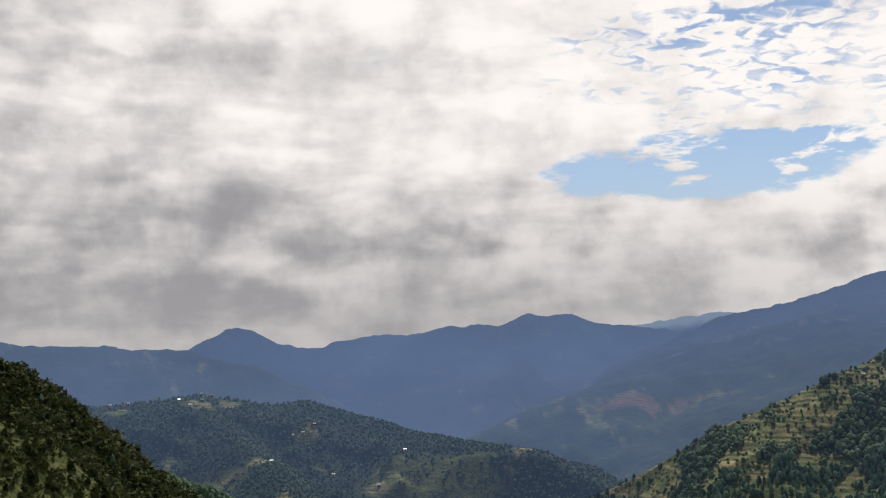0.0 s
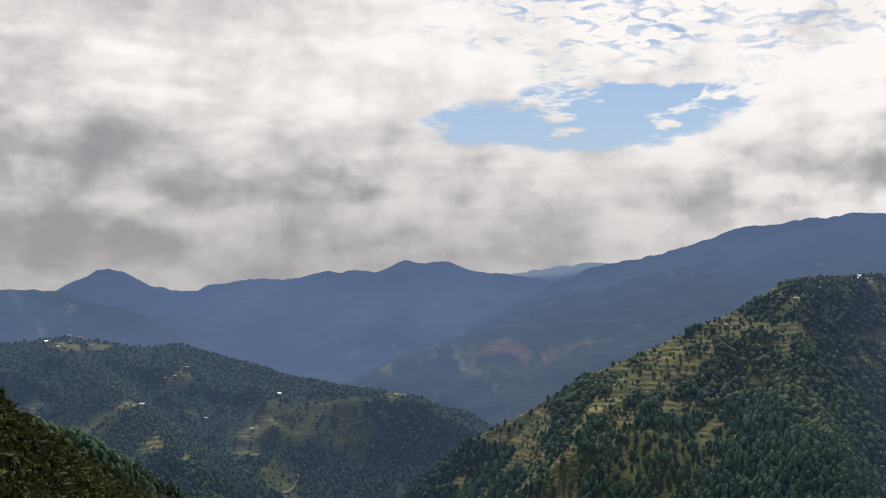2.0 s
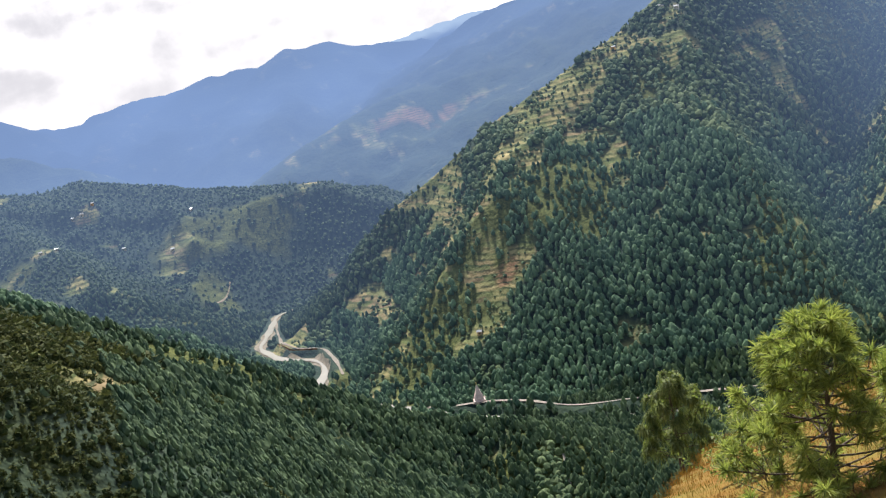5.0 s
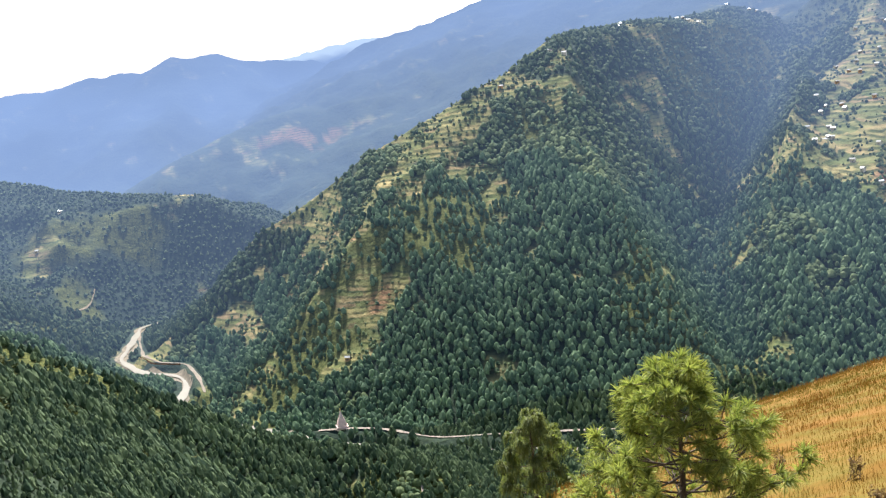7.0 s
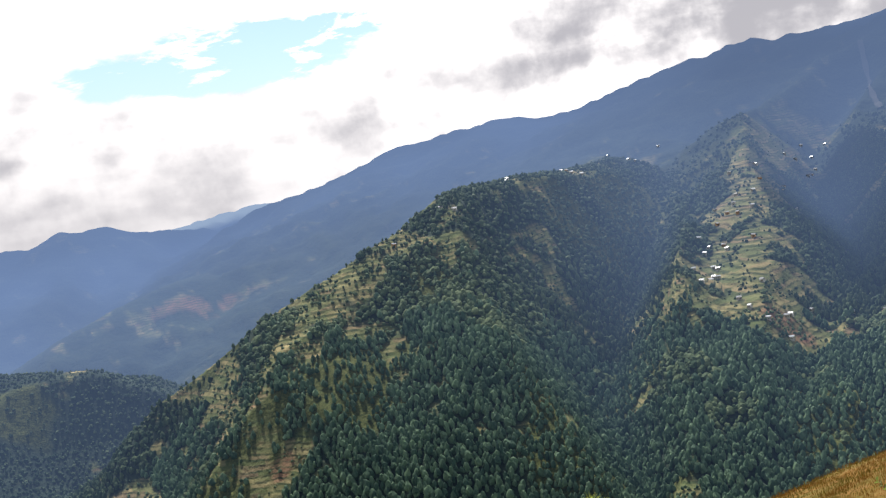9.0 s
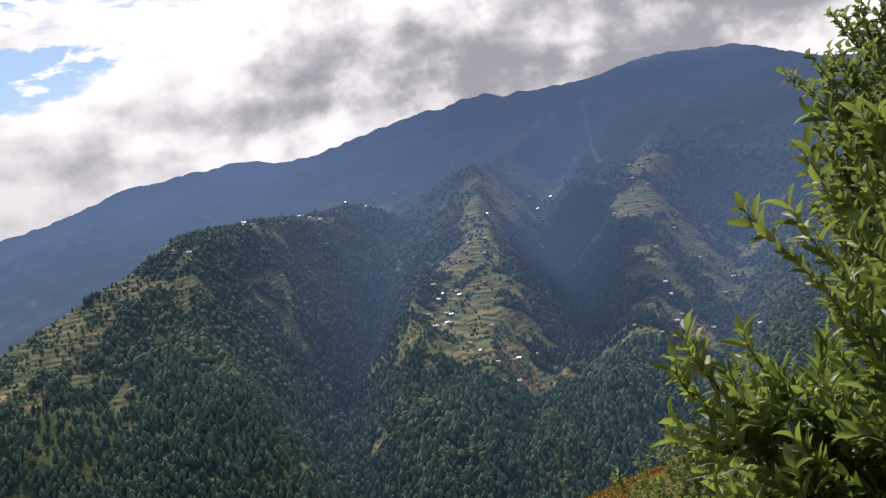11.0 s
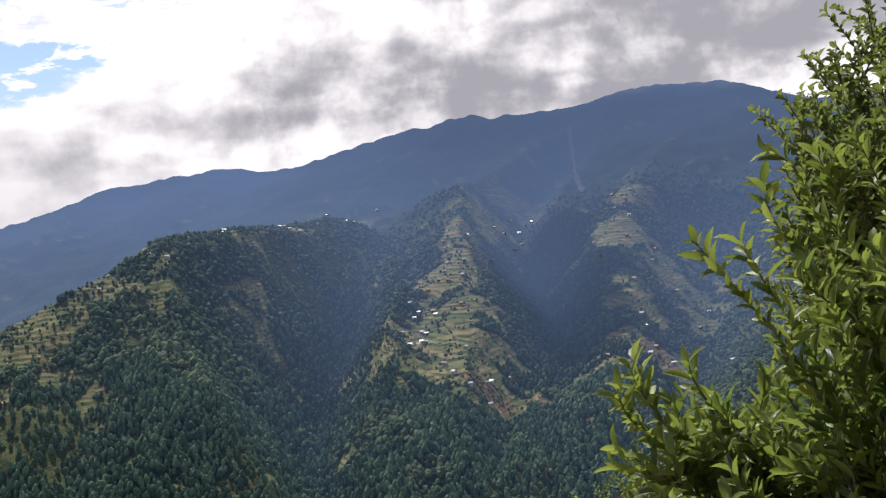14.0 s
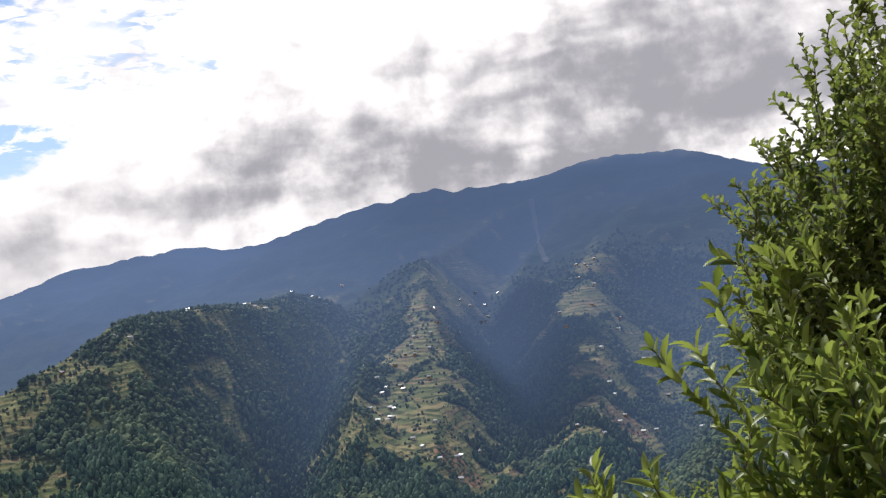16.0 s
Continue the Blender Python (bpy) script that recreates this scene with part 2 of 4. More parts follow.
    grass = n.mix(n.span(g1, 0.35, 0.65), (0.150, 0.075, 0.016), (0.105, 0.086, 0.016))
    grass = n.mix(n.span(g2, 0.40, 0.75, 0.0, 0.45), grass, (0.165, 0.090, 0.020))
    col = n.mix(dry, col, grass)
    bump = n.put("ShaderNodeBump", {"Height": n.math("MULTIPLY_ADD", n.noise(p, 0.02, 5.0, 0.65), 5.0, b), "Distance": 3.0, "Strength": 0.6}).outputs[0]
    b = finish(n, col, 0.95, bump, out=not hazy, **{"Specular IOR Level": 0.08})
    if hazy:
        add_haze_glow(n, b.outputs[0])
    return m


def plain(name, color, rough=0.8, spread=0.15, scale=3.0, metallic=0.0):
    m, n = material(name)
    p = n.put("ShaderNodeTexCoord").outputs["Object"]
    v = n.noise(p, scale, 5.0, 0.6)
    r = n.put("ShaderNodeObjectInfo").outputs["Random"]
    k = n.math("ADD", n.span(v, 0.3, 0.7, 1 - spread, 1 + spread), n.math("MULTIPLY", n.math("SUBTRACT", r, 0.5), spread))
    col = n.vec("MULTIPLY", tuple(color), n.put("ShaderNodeCombineXYZ", {0: k, 1: k, 2: k}).outputs[0])
    finish(n, col, rough, Metallic=metallic)
    return m


def foliage_material(name, dark, light, trans=0.25, sheen=0.0, hazy=False, gloss=0.3, rough=0.65):
    """Leaves and needles, varied from one clump to the next, letting some light through."""
    m, n = material(name)
    r = n.put("ShaderNodeNewGeometry").outputs["Random Per Island"]
    p = place(n)
    v = n.noise(p, 0.9, 3.0, 0.6)
    big = n.noise(p, 0.008, 3.0, 0.6)
    f = n.math("ADD", n.math("MULTIPLY", r, 0.45), n.math("ADD", n.math("MULTIPLY", v, 0.3), n.math("MULTIPLY", big, 0.5)))
    col = n.mix(n.span(f, 0.35, 0.95), dark, light)
    d = n.put("ShaderNodeBsdfPrincipled", {"Base Color": col, "Roughness": rough, "Specular IOR Level": gloss, "Sheen Weight": sheen, "Sheen Roughness": 0.6})
    t = n.put("ShaderNodeBsdfTranslucent", {"Color": n.mix(0.5, col, (0.25, 0.32, 0.04), "ADD") if trans > 0.3 else col})
    mix = n.put("ShaderNodeMixShader", {0: trans, 1: d.outputs[0], 2: t.outputs[0]})
    if hazy:
        add_haze_glow(n, mix.outputs[0])
    else:
        n.put("ShaderNodeOutputMaterial", {"Surface": mix.outputs[0]})
    return m


def straw_material():
    """Blades of dry grass, ochre and tan with green among them."""
    m, n = material("dry_grass")
    r = n.put("ShaderNodeNewGeometry").outputs["Random Per Island"]
    p = place(n)
    patch = n.noise(p, 0.45, 4.0, 0.6)
    col = n.mix(r, (0.135, 0.066, 0.013), (0.195, 0.100, 0.020))
    green = n.mix(r, (0.092, 0.080, 0.013), (0.140, 0.112, 0.019))
    col = n.mix(n.span(patch, 0.42, 0.62), col, green)
    d = n.put("ShaderNodeBsdfPrincipled", {"Base Color": col, "Roughness": 0.8, "Specular IOR Level": 0.05})
    t = n.put("ShaderNodeBsdfTranslucent", {"Color": col})
    mix = n.put("ShaderNodeMixShader", {0: 0.35, 1: d.outputs[0], 2: t.outputs[0]})
    n.put("ShaderNodeOutputMaterial", {"Surface": mix.outputs[0]})
    return m


# ground and woods across the valley carry the painted haze over their own colour
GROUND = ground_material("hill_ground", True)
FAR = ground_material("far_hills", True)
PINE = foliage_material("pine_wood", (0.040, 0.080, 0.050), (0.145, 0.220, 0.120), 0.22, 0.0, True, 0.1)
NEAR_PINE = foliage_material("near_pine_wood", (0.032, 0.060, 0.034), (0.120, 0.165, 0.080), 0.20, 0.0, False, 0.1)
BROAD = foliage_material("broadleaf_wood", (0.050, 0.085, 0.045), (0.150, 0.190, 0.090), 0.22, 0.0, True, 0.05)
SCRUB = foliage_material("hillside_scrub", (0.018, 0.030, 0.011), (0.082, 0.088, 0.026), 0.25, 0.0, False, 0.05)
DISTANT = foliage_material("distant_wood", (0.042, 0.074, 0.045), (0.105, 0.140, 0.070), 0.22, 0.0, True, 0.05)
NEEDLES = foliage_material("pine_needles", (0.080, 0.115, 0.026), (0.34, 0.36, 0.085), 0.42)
# darker copy of the needles, shade put into the colour
SHADED_NEEDLES = foliage_material("shaded_pine_needles", (0.030, 0.050, 0.013), (0.180, 0.205, 0.055), 0.35)
LEAVES = foliage_material("glossy_leaves", (0.028, 0.056, 0.012), (0.235, 0.285, 0.068), 0.38, 0.0, False, 0.38, 0.48)
SMALL_LEAVES = foliage_material("small_leaves", (0.040, 0.066, 0.020), (0.195, 0.225, 0.066), 0.40)
STRAW = straw_material()
DRY_LEAVES = foliage_material("withered_leaves", (0.10, 0.06, 0.025), (0.22, 0.15, 0.06), 0.3)


def bark(name, a, b):
    m, n = material(name)
    p = place(n)
    v = n.noise(n.vec("MULTIPLY", p, (1.0, 1.0, 0.25)), 60.0, 5.0, 0.65)
    col = n.mix(n.span(v, 0.35, 0.65), a, b)
    bump = n.put("ShaderNodeBump", {"Height": v, "Distance": 0.01, "Strength": 0.6}).outputs[0]
    finish(n, col, 0.9, bump)
    return m


BARK = bark("rough_bark", (0.035, 0.024, 0.017), (0.10, 0.07, 0.05))
TWIG = bark("green_twig", (0.06, 0.05, 0.03), (0.12, 0.10, 0.06))


# ---------------------------------------------------------------- the lie of the land
def lattice(ix, iy, seed):
    h = (ix.astype(np.int64) * 374761393 + iy.astype(np.int64) * 668265263 + seed * 974634777) & 0xFFFFFFFF
    h = ((h ^ (h >> 13)) * 1274126177) & 0xFFFFFFFF
    return ((h ^ (h >> 16)) & 0xFFFFFF) / float(0xFFFFFF)


def value_noise(x, y, seed):
    ix, iy = np.floor(x), np.floor(y)
    fx, fy = x - ix, y - iy
    fx, fy = fx * fx * (3 - 2 * fx), fy * fy * (3 - 2 * fy)
    a, b = lattice(ix, iy, seed), lattice(ix + 1, iy, seed)
    c, d = lattice(ix, iy + 1, seed), lattice(ix + 1, iy + 1, seed)
    return (a * (1 - fx) + b * fx) * (1 - fy) + (c * (1 - fx) + d * fx) * fy


def fbm(x, y, size, octaves=4, seed=0, ridged=False):
    """About -1 to 1."""
    total, amp, norm = 0.0, 1.0, 0.0
    for o in range(octaves):
        v = value_noise(x / size + 17.3 * o, y / size - 9.1 * o, seed + o) * 2 - 1
        if ridged:
            v = 1 - 2 * np.abs(v)
        total, norm = total + amp * v, norm + amp
        amp, size = amp * 0.5, size * 0.47
    return total / norm


def crest(*rows):
    """A crest from rows of bearing (degrees), distance (m) and elevation seen from the path (degrees)."""
    return [(r * math.sin(radians(a)), r * math.cos(radians(a)), r * math.tan(radians(e))) for a, r, e in rows]


RIVER_Z = -425.0
# name: steepness, roundness, crest
RIDGES = {
    "far_west": (0.55, 20, crest((-60, 4000, 3), (-40, 4000, 1.6), (-27.3, 4000, 0.4), (-24.7, 3950, 0.15), (-22.7, 3950, 0.15), (-20.6, 3900, 0.0),
                                 (-18.9, 3900, -0.1), (-15.7, 3850, -0.8), (-13.4, 3800, -1.9), (-9, 3700, -4))),
    "far_middle": (0.5, 4, crest((-30, 4750, -0.6), (-18.7, 4750, -0.1), (-17.6, 4750, 0.55), (-16.8, 4750, 0.92), (-15.7, 4750, 0.88), (-14.9, 4750, 0.5), (-14.1, 4750, 0.08), (-12.9, 4750, -0.1),
                                  (-10, 4700, 0.4), (-7.5, 4700, 0.6), (-4.2, 4650, 1.0), (-3.2, 4650, 0.8), (-1.7, 4600, 1.5), (-0.9, 4600, 1.3),
                                  (0.5, 4600, 1.4), (1.7, 4600, 1.0), (3.9, 4600, 0.8), (6.3, 4600, 0.2), (9, 4700, -0.6))),
    "main": (0.36, 5, crest((5.0, 4550, -0.6), (6.5, 4500, 0.2), (9.4, 4450, 1.5), (11.7, 4400, 1.8), (13.8, 4350, 2.5), (15.5, 4300, 3.1), (16.9, 4300, 3.2), (20.3, 4200, 3.6),
                             (22.9, 4200, 3.3), (26.0, 4100, 3.9), (30.1, 4000, 4.95), (31.4, 4000, 4.7), (32.1, 3980, 5.15), (33.3, 3950, 5.3), (34.6, 3950, 4.9), (35.2, 3930, 5.25),
                             (36.0, 3900, 5.3), (37.8, 3900, 5.35), (40.7, 3850, 5.9), (45.6, 3800, 5.9), (48, 3800, 4.9), (56, 3800, 4.0), (75, 3700, 3.5))),
    "far_pale": (0.5, 4, crest((1.0, 4930, 0.2), (3.4, 4930, 0.8), (5.4, 4930, 1.15), (7.4, 4930, 1.25), (9.1, 4930, 1.3), (11, 4930, 1.2), (14, 4930, 1.0))),
    "south_spur": (0.5, 20, crest((-3.8, 3300, -4.5), (-1.5, 3350, -3.3), (0.5, 3400, -2.6), (3.1, 3500, -1.8), (6.0, 3700, -1.3), (11.2, 3900, -0.4))),
    "village_hill": (0.5, 20, crest((-45, 2900, -1.0), (-27, 2750, -2.9), (-23.7, 2700, -2.7), (-22.1, 2700, -2.7), (-18.1, 2700, -2.3), (-14.6, 2650, -2.9),
                                    (-12.9, 2650, -2.7), (-9.5, 2600, -3.7), (-7.3, 2550, -4.4), (-4.5, 2500, -4.9), (-1.5, 2450, -5.3), (0.3, 2400, -6.4), (2.5, 2350, -8.5))),
    "village_spur": (0.5, 20, crest((-18.1, 2700, -2.4), (-15, 2350, -5.5), (-12, 2100, -9.0), (-10, 2000, -11))),
    "village_spur_b": (0.5, 20, crest((-9.5, 2600, -3.8), (-8, 2350, -7.2), (-7, 2200, -10.0))),
    "terrace_hill": (0.54, 30, crest((-4.9, 2060, -10.5), (-1.5, 1900, -8.0), (0.3, 1860, -7.0), (5.0, 1860, -4.85), (8.1, 1880, -3.4), (11.1, 1910, -2.15), (12.6, 1930, -1.25), (14.1, 1950, -0.5), (16.7, 1980, 0.25),
                                     (20.5, 2200, 0.55), (23.7, 2480, 0.5), (25.8, 2750, 0.7), (24.5, 3400, 1.2), (22.0, 4200, 3.0))),
    "terrace_hill_side": (0.80, 8, crest((16.7, 1950, 0.25), (18.0, 1800, -2.3), (19.4, 1690, -5.6), (20.3, 1600, -8.2), (21.7, 1500, -11.8), (23.2, 1410, -14.5), (24.5, 1340, -16.4))),
    "gorge_rib": (0.95, 6, crest((19.6, 2080, 0.1), (20.9, 1960, -2.2), (22.0, 1860, -4.8), (23.1, 1760, -7.8), (23.9, 1690, -10.6))),
    "gorge_rib_high": (0.95, 6, crest((22.8, 2420, 0.2), (23.9, 2300, -1.6), (24.9, 2180, -3.7), (25.6, 2080, -5.6))),
    "field_spur_rib": (0.95, 6, crest((30.6, 1800, -7.2), (28.6, 1620, -9.6), (27.0, 1500, -12.2), (26.0, 1400, -14.8))),
    "field_spur_foot": (0.95, 6, crest((32.6, 1640, -9.2), (31.5, 1480, -12.0), (30.0, 1340, -15.6))),
    "field_spur": (0.55, 25, crest((37.0, 3350, 3.7), (34.4, 2900, 2.7), (33.0, 2500, 0.1), (31.9, 2200, -2.5), (31.9, 1850, -6.2), (30.8, 1600, -9.5), (28.0, 1320, -16.5))),
    "east_spur": (0.55, 25, crest((46.3, 3500, 3.9), (44.1, 3350, 3.9), (42.7, 3100, 3.0), (40.8, 2700, 0.7), (39.8, 2400, -1.7), (40.5, 2000, -5.8), (38.0, 1650, -9.8), (35.5, 1400, -15))),
    "east_knob": (0.6, 30, crest((37.7, 3600, 4.3), (40.6, 3500, 4.5), (42.7, 3450, 3.9), (46.3, 3400, 3.9), (48.5, 3300, 2.9), (50, 2900, 0.0), (49, 2300, -4.0), (46, 1700, -8.5))),
    "near_wood": (0.5, 25, crest((-70, 1500, 8), (-40, 1400, 1.0), (-22.1, 1300, -5.5), (-18.6, 1300, -7.8), (-14.6, 1300, -9.5), (-11.5, 1300, -11.0), (-6.5, 1260, -13.1), (-3.5, 1180, -16.0),
                                  (0.6, 1150, -17.7), (3.5, 1120, -18.6), (7.8, 1040, -20.4), (12.0, 960, -23.0))),
    "west_slope": (0.85, 12, crest((-75, 700, 14), (-40, 700, 6.5), (-27.3, 700, -1.0), (-26, 700, -2.1), (-25, 700, -3.1), (-24, 695, -4.4), (-22.6, 690, -6.2), (-20, 660, -9.0), (-17, 620, -14))),
    "west_near": (1.0, 8, crest((-80, 330, 20), (-45, 340, 7.5), (-27.2, 350, -2.8), (-25.8, 350, -3.7), (-24.5, 350, -4.9), (-23.5, 345, -6.3), (-22.2, 340, -7.6), (-20, 320, -13))),
}


def tents(x, y):
    best = np.full(x.shape, RIVER_Z - 40.0)
    near = np.full(x.shape, 1e9)
    for k, w, pts in RIDGES.values():
        top = np.full(x.shape, -1e9)
        dist = np.full(x.shape, 1e9)
        for (x0, y0, z0), (x1, y1, z1) in zip(pts, pts[1:]):
            dx, dy = x1 - x0, y1 - y0
            t = np.clip(((x - x0) * dx + (y - y0) * dy) / (dx * dx + dy * dy), 0, 1)
            d = np.hypot(x - x0 - t * dx, y - y0 - t * dy)
            top = np.maximum(top, z0 + t * (z1 - z0) - k * (np.sqrt(d * d + w * w) - w))
            dist = np.minimum(dist, d)
        near = np.where(top > best, dist, near)
        s = 10.0
        m = np.maximum(best, top)
        best = m + s * np.log1p(np.exp(-np.abs(best - top) / s)) * np.exp(-np.abs(best - top) / 60.0) * 0.6
    return best, near


RIVER = crest((4.5, 2170, 0), (0.5, 2150, 0), (-3.2, 2160, 0), (-5.1, 2125, 0), (-6.0, 1933, 0), (-6.4, 1887, 0), (-5.5, 1771, 0), (-3.8, 1717, 0), (-3.2, 1655, 0), (-4.1, 1532, 0), (-2.5, 1440, 0), (2.0, 1320, 0),
              (4.7, 1250, 0), (6.4, 1225, 0), (12, 1175, 0), (20, 1150, 0), (34, 1150, 0), (50, 1150, 0))
ROAD = crest((-5.2, 2120, 0), (-5.3, 2000, 0), (-5.2, 1840, 0), (-4.6, 1775, 0), (-3.2, 1740, 0), (-2.7, 1640, 0), (-2.5, 1540, 0))
LOWER_ROAD = crest((2.9, 1296, 0), (4.2, 1291, 0), (5.8, 1276, 0), (7.0, 1254, 0), (8.1, 1227, 0), (9.2, 1208, 0), (11.3, 1205, 0), (16, 1190, 0), (24, 1180, 0))
GULLIES = {
    "gorge": (1.05, crest((25.2, 1300, -17.6), (25.2, 1380, -16.6), (24.3, 1520, -14.0), (23.8, 1680, -11.9), (24.7, 1900, -9.0), (26.4, 2150, -6.1), (27.9, 2500, -2.2), (28.8, 3000, 0.3))),
    "ravine": (0.80, crest((32.0, 1300, -17.0), (32.8, 1450, -13.6), (35.2, 1850, -8.7), (37.1, 2100, -6.6), (35.9, 2500, -3.9), (35.3, 2900, -0.9), (37.5, 3250, 1.5))),
    "east_ravine": (0.6, crest((41.5, 1500, -13.0), (44.0, 2000, -8.5), (45.0, 2600, -3.0))),
    "face": (0.45, crest((12.0, 1250, -18.0), (12.5, 1420, -12.5), (13.0, 1600, -8.0))),
}


def from_line(x, y, pts):
    d = np.full(x.shape, 1e9)
    for (x0, y0, _), (x1, y1, _) in zip(pts, pts[1:]):
        dx, dy = x1 - x0, y1 - y0
        t = np.clip(((x - x0) * dx + (y - y0) * dy) / (dx * dx + dy * dy), 0, 1)
        d = np.minimum(d, np.hypot(x - x0 - t * dx, y - y0 - t * dy))
    return d


def land(x, y):
    """Height of the ground."""
    x, y = np.asarray(x, float), np.asarray(y, float)
    r = np.hypot(x, y)
    h, near = tents(x, y)
    free = np.clip((near - 10) / 140.0, 0.08, 1.0) * np.clip((h - RIVER_Z) / 60.0, 0, 1)
    h = h + free * (22 * fbm(x, y, 330, 3, 5, True) + 14 * fbm(x, y, 120, 3, 9, True) - 7) + np.clip(free, 0.3, 1) * 4 * fbm(x, y, 45, 3, 21)
    h = h + free * np.clip((r - 2150) / 150, 0, 1) * np.clip((250 - x) / 200, 0, 1) * np.clip((3100 - r) / 200, 0, 1) * (42 * fbm(x, y, 420, 3, 58, True) + 22 * fbm(x, y, 150, 3, 59, True) - 20)
    h = h + np.clip((r - 3300) / 500, 0, 1) * (13 * fbm(x, y, 190, 3, 47) + 11 * fbm(x, y, 75, 3, 48) + 5 * fbm(x, y, 34, 2, 49))
    h = h + np.clip((r - 180) / 60, 0, 1) * np.clip((900 - r) / 200, 0, 1) * (3.5 * fbm(x, y, 40, 3, 44, True) + 1.6 * fbm(x, y, 13, 2, 45))
    h = np.maximum(h, RIVER_Z + 3 + 4 * fbm(x, y, 90, 3, 33))
    for k, pts in GULLIES.values():
        cut, dist = np.full(x.shape, 1e9), 0.0
        for (x0, y0, z0), (x1, y1, z1) in zip(pts, pts[1:]):
            dx, dy = x1 - x0, y1 - y0
            t = np.clip(((x - x0) * dx + (y - y0) * dy) / (dx * dx + dy * dy), 0, 1)
            d = np.hypot(x - x0 - t * dx, y - y0 - t * dy)
            cut = np.minimum(cut, z0 + t * (z1 - z0) + k * np.sqrt(d * d + 100.0) + 0.0012 * d * d)
        h = np.minimum(h, cut + 4 * fbm(x, y, 60, 3, 91))
    dr = from_line(x, y, RIVER)
    across = np.clip((r - 1480) / 150, 0, 1)
    h = np.minimum(h, RIVER_Z - 3 + np.clip(dr - 16, 0, None) * 0.12 + np.clip(dr - 55, 0, None) * (0.5 + 0.08 * across) + np.clip(dr - 150, 0, None) * (0.26 + 0.10 * across))
    # the bench that carries the road
    h = np.maximum(h, RIVER_Z + 8 - 1.5 * np.clip(np.minimum(from_line(x, y, ROAD[2:]), from_line(x, y, LOWER_ROAD)) - 8, 0, None))
    # the slope on which the path lies
    sa, ca = x / np.maximum(r, 0.01), y / np.maximum(r, 0.01)
    m = 0.147 * sa - 0.392 * ca
    edge = np.interp(np.degrees(np.arctan2(x, y)), [-40, 6, 12.2, 13.4, 14.4, 15.8, 17.2, 24, 31, 60], [9, 10, 16, 19.5, 23, 26, 28, 36, 39, 39]) + 1.5 * fbm(x, y, 25, 2, 40)
    edge = np.where(m > -0.02, 400.0, edge)
    own = -1.6 + m * np.minimum(r, edge) - 0.85 * np.maximum(r - edge, 0)
    own = own + 0.25 * fbm(x, y, 5, 3, 51) * np.clip(r / 6, 0, 1) + 0.05 * fbm(x, y, 1.1, 2, 57)
    return np.maximum(h, own)


def mesh_object(name, verts, faces, mat, parent=None, smooth=True):
    """One mesh from arrays of vertices and faces (all with the same number of corners)."""
    verts, faces = np.asarray(verts, np.float32), np.asarray(faces, np.int32)
    me = bpy.data.meshes.new(name)
    me.vertices.add(len(verts))
    me.vertices.foreach_set("co", verts.ravel())
    nf, nc = faces.shape
    me.loops.add(nf * nc)
    me.loops.foreach_set("vertex_index", faces.ravel())
    me.polygons.add(nf)
    me.polygons.foreach_set("loop_start", np.arange(0, nf * nc, nc, dtype=np.int32))
    me.polygons.foreach_set("use_smooth", np.full(nf, smooth))
    me.materials.append(mat)
    me.update(calc_edges=True)
    me.validate()
    ob = new(name, me)
    if parent is not None:
        ob.parent = parent
    return ob


# terraced fields: bearing, distance, radius along the slope and across it (m)
FIELDS = [(6.9, 1490, 20, 36), (5.0, 1440, 20, 44), (6.2, 1610, 18, 26), (4.6, 1660, 22, 40), (3.4, 1560, 18, 36), (8.8, 1640, 18, 36), (7.8, 1700, 40, 50), (9.5, 1760, 40, 60), (12.5, 1800, 50, 70),
          (14.5, 1860, 50, 60), (17.0, 1850, 100, 70), (4.8, 3330, 60, 210), (2.6, 3330, 50, 110), (1.5, 3250, 40, 60), (20.3, 2180, 40, 70), (23.3, 2420, 40, 70), (26.5, 3000, 110, 120),
          (32.0, 1760, 130, 140), (31.2, 1950, 170, 130), (31.6, 2180, 160, 110), (32.6, 2420, 150, 90), (34.0, 2760, 170, 90), (35.5, 3000, 120, 110), (29.9, 1880, 90, 40), (30.1, 2060, 110, 40),
          (40.0, 2480, 160, 60), (40.7, 2720, 130, 60), (40.9, 2150, 170, 70), (42.0, 1950, 90, 120), (43.0, 2300, 160, 110), (39.8, 1850, 60, 90), (26.3, 1320, 30, 40),
          (-18, 2640, 35, 70), (-13, 2500, 25, 40), (-22, 2640, 25, 50), (-9, 2350, 25, 35), (-15, 2350, 20, 35), (-11, 2420, 20, 40), (-5.2, 1850, 50, 60), (-17.5, 1190, 35, 60), (-20, 1200, 40, 60)]


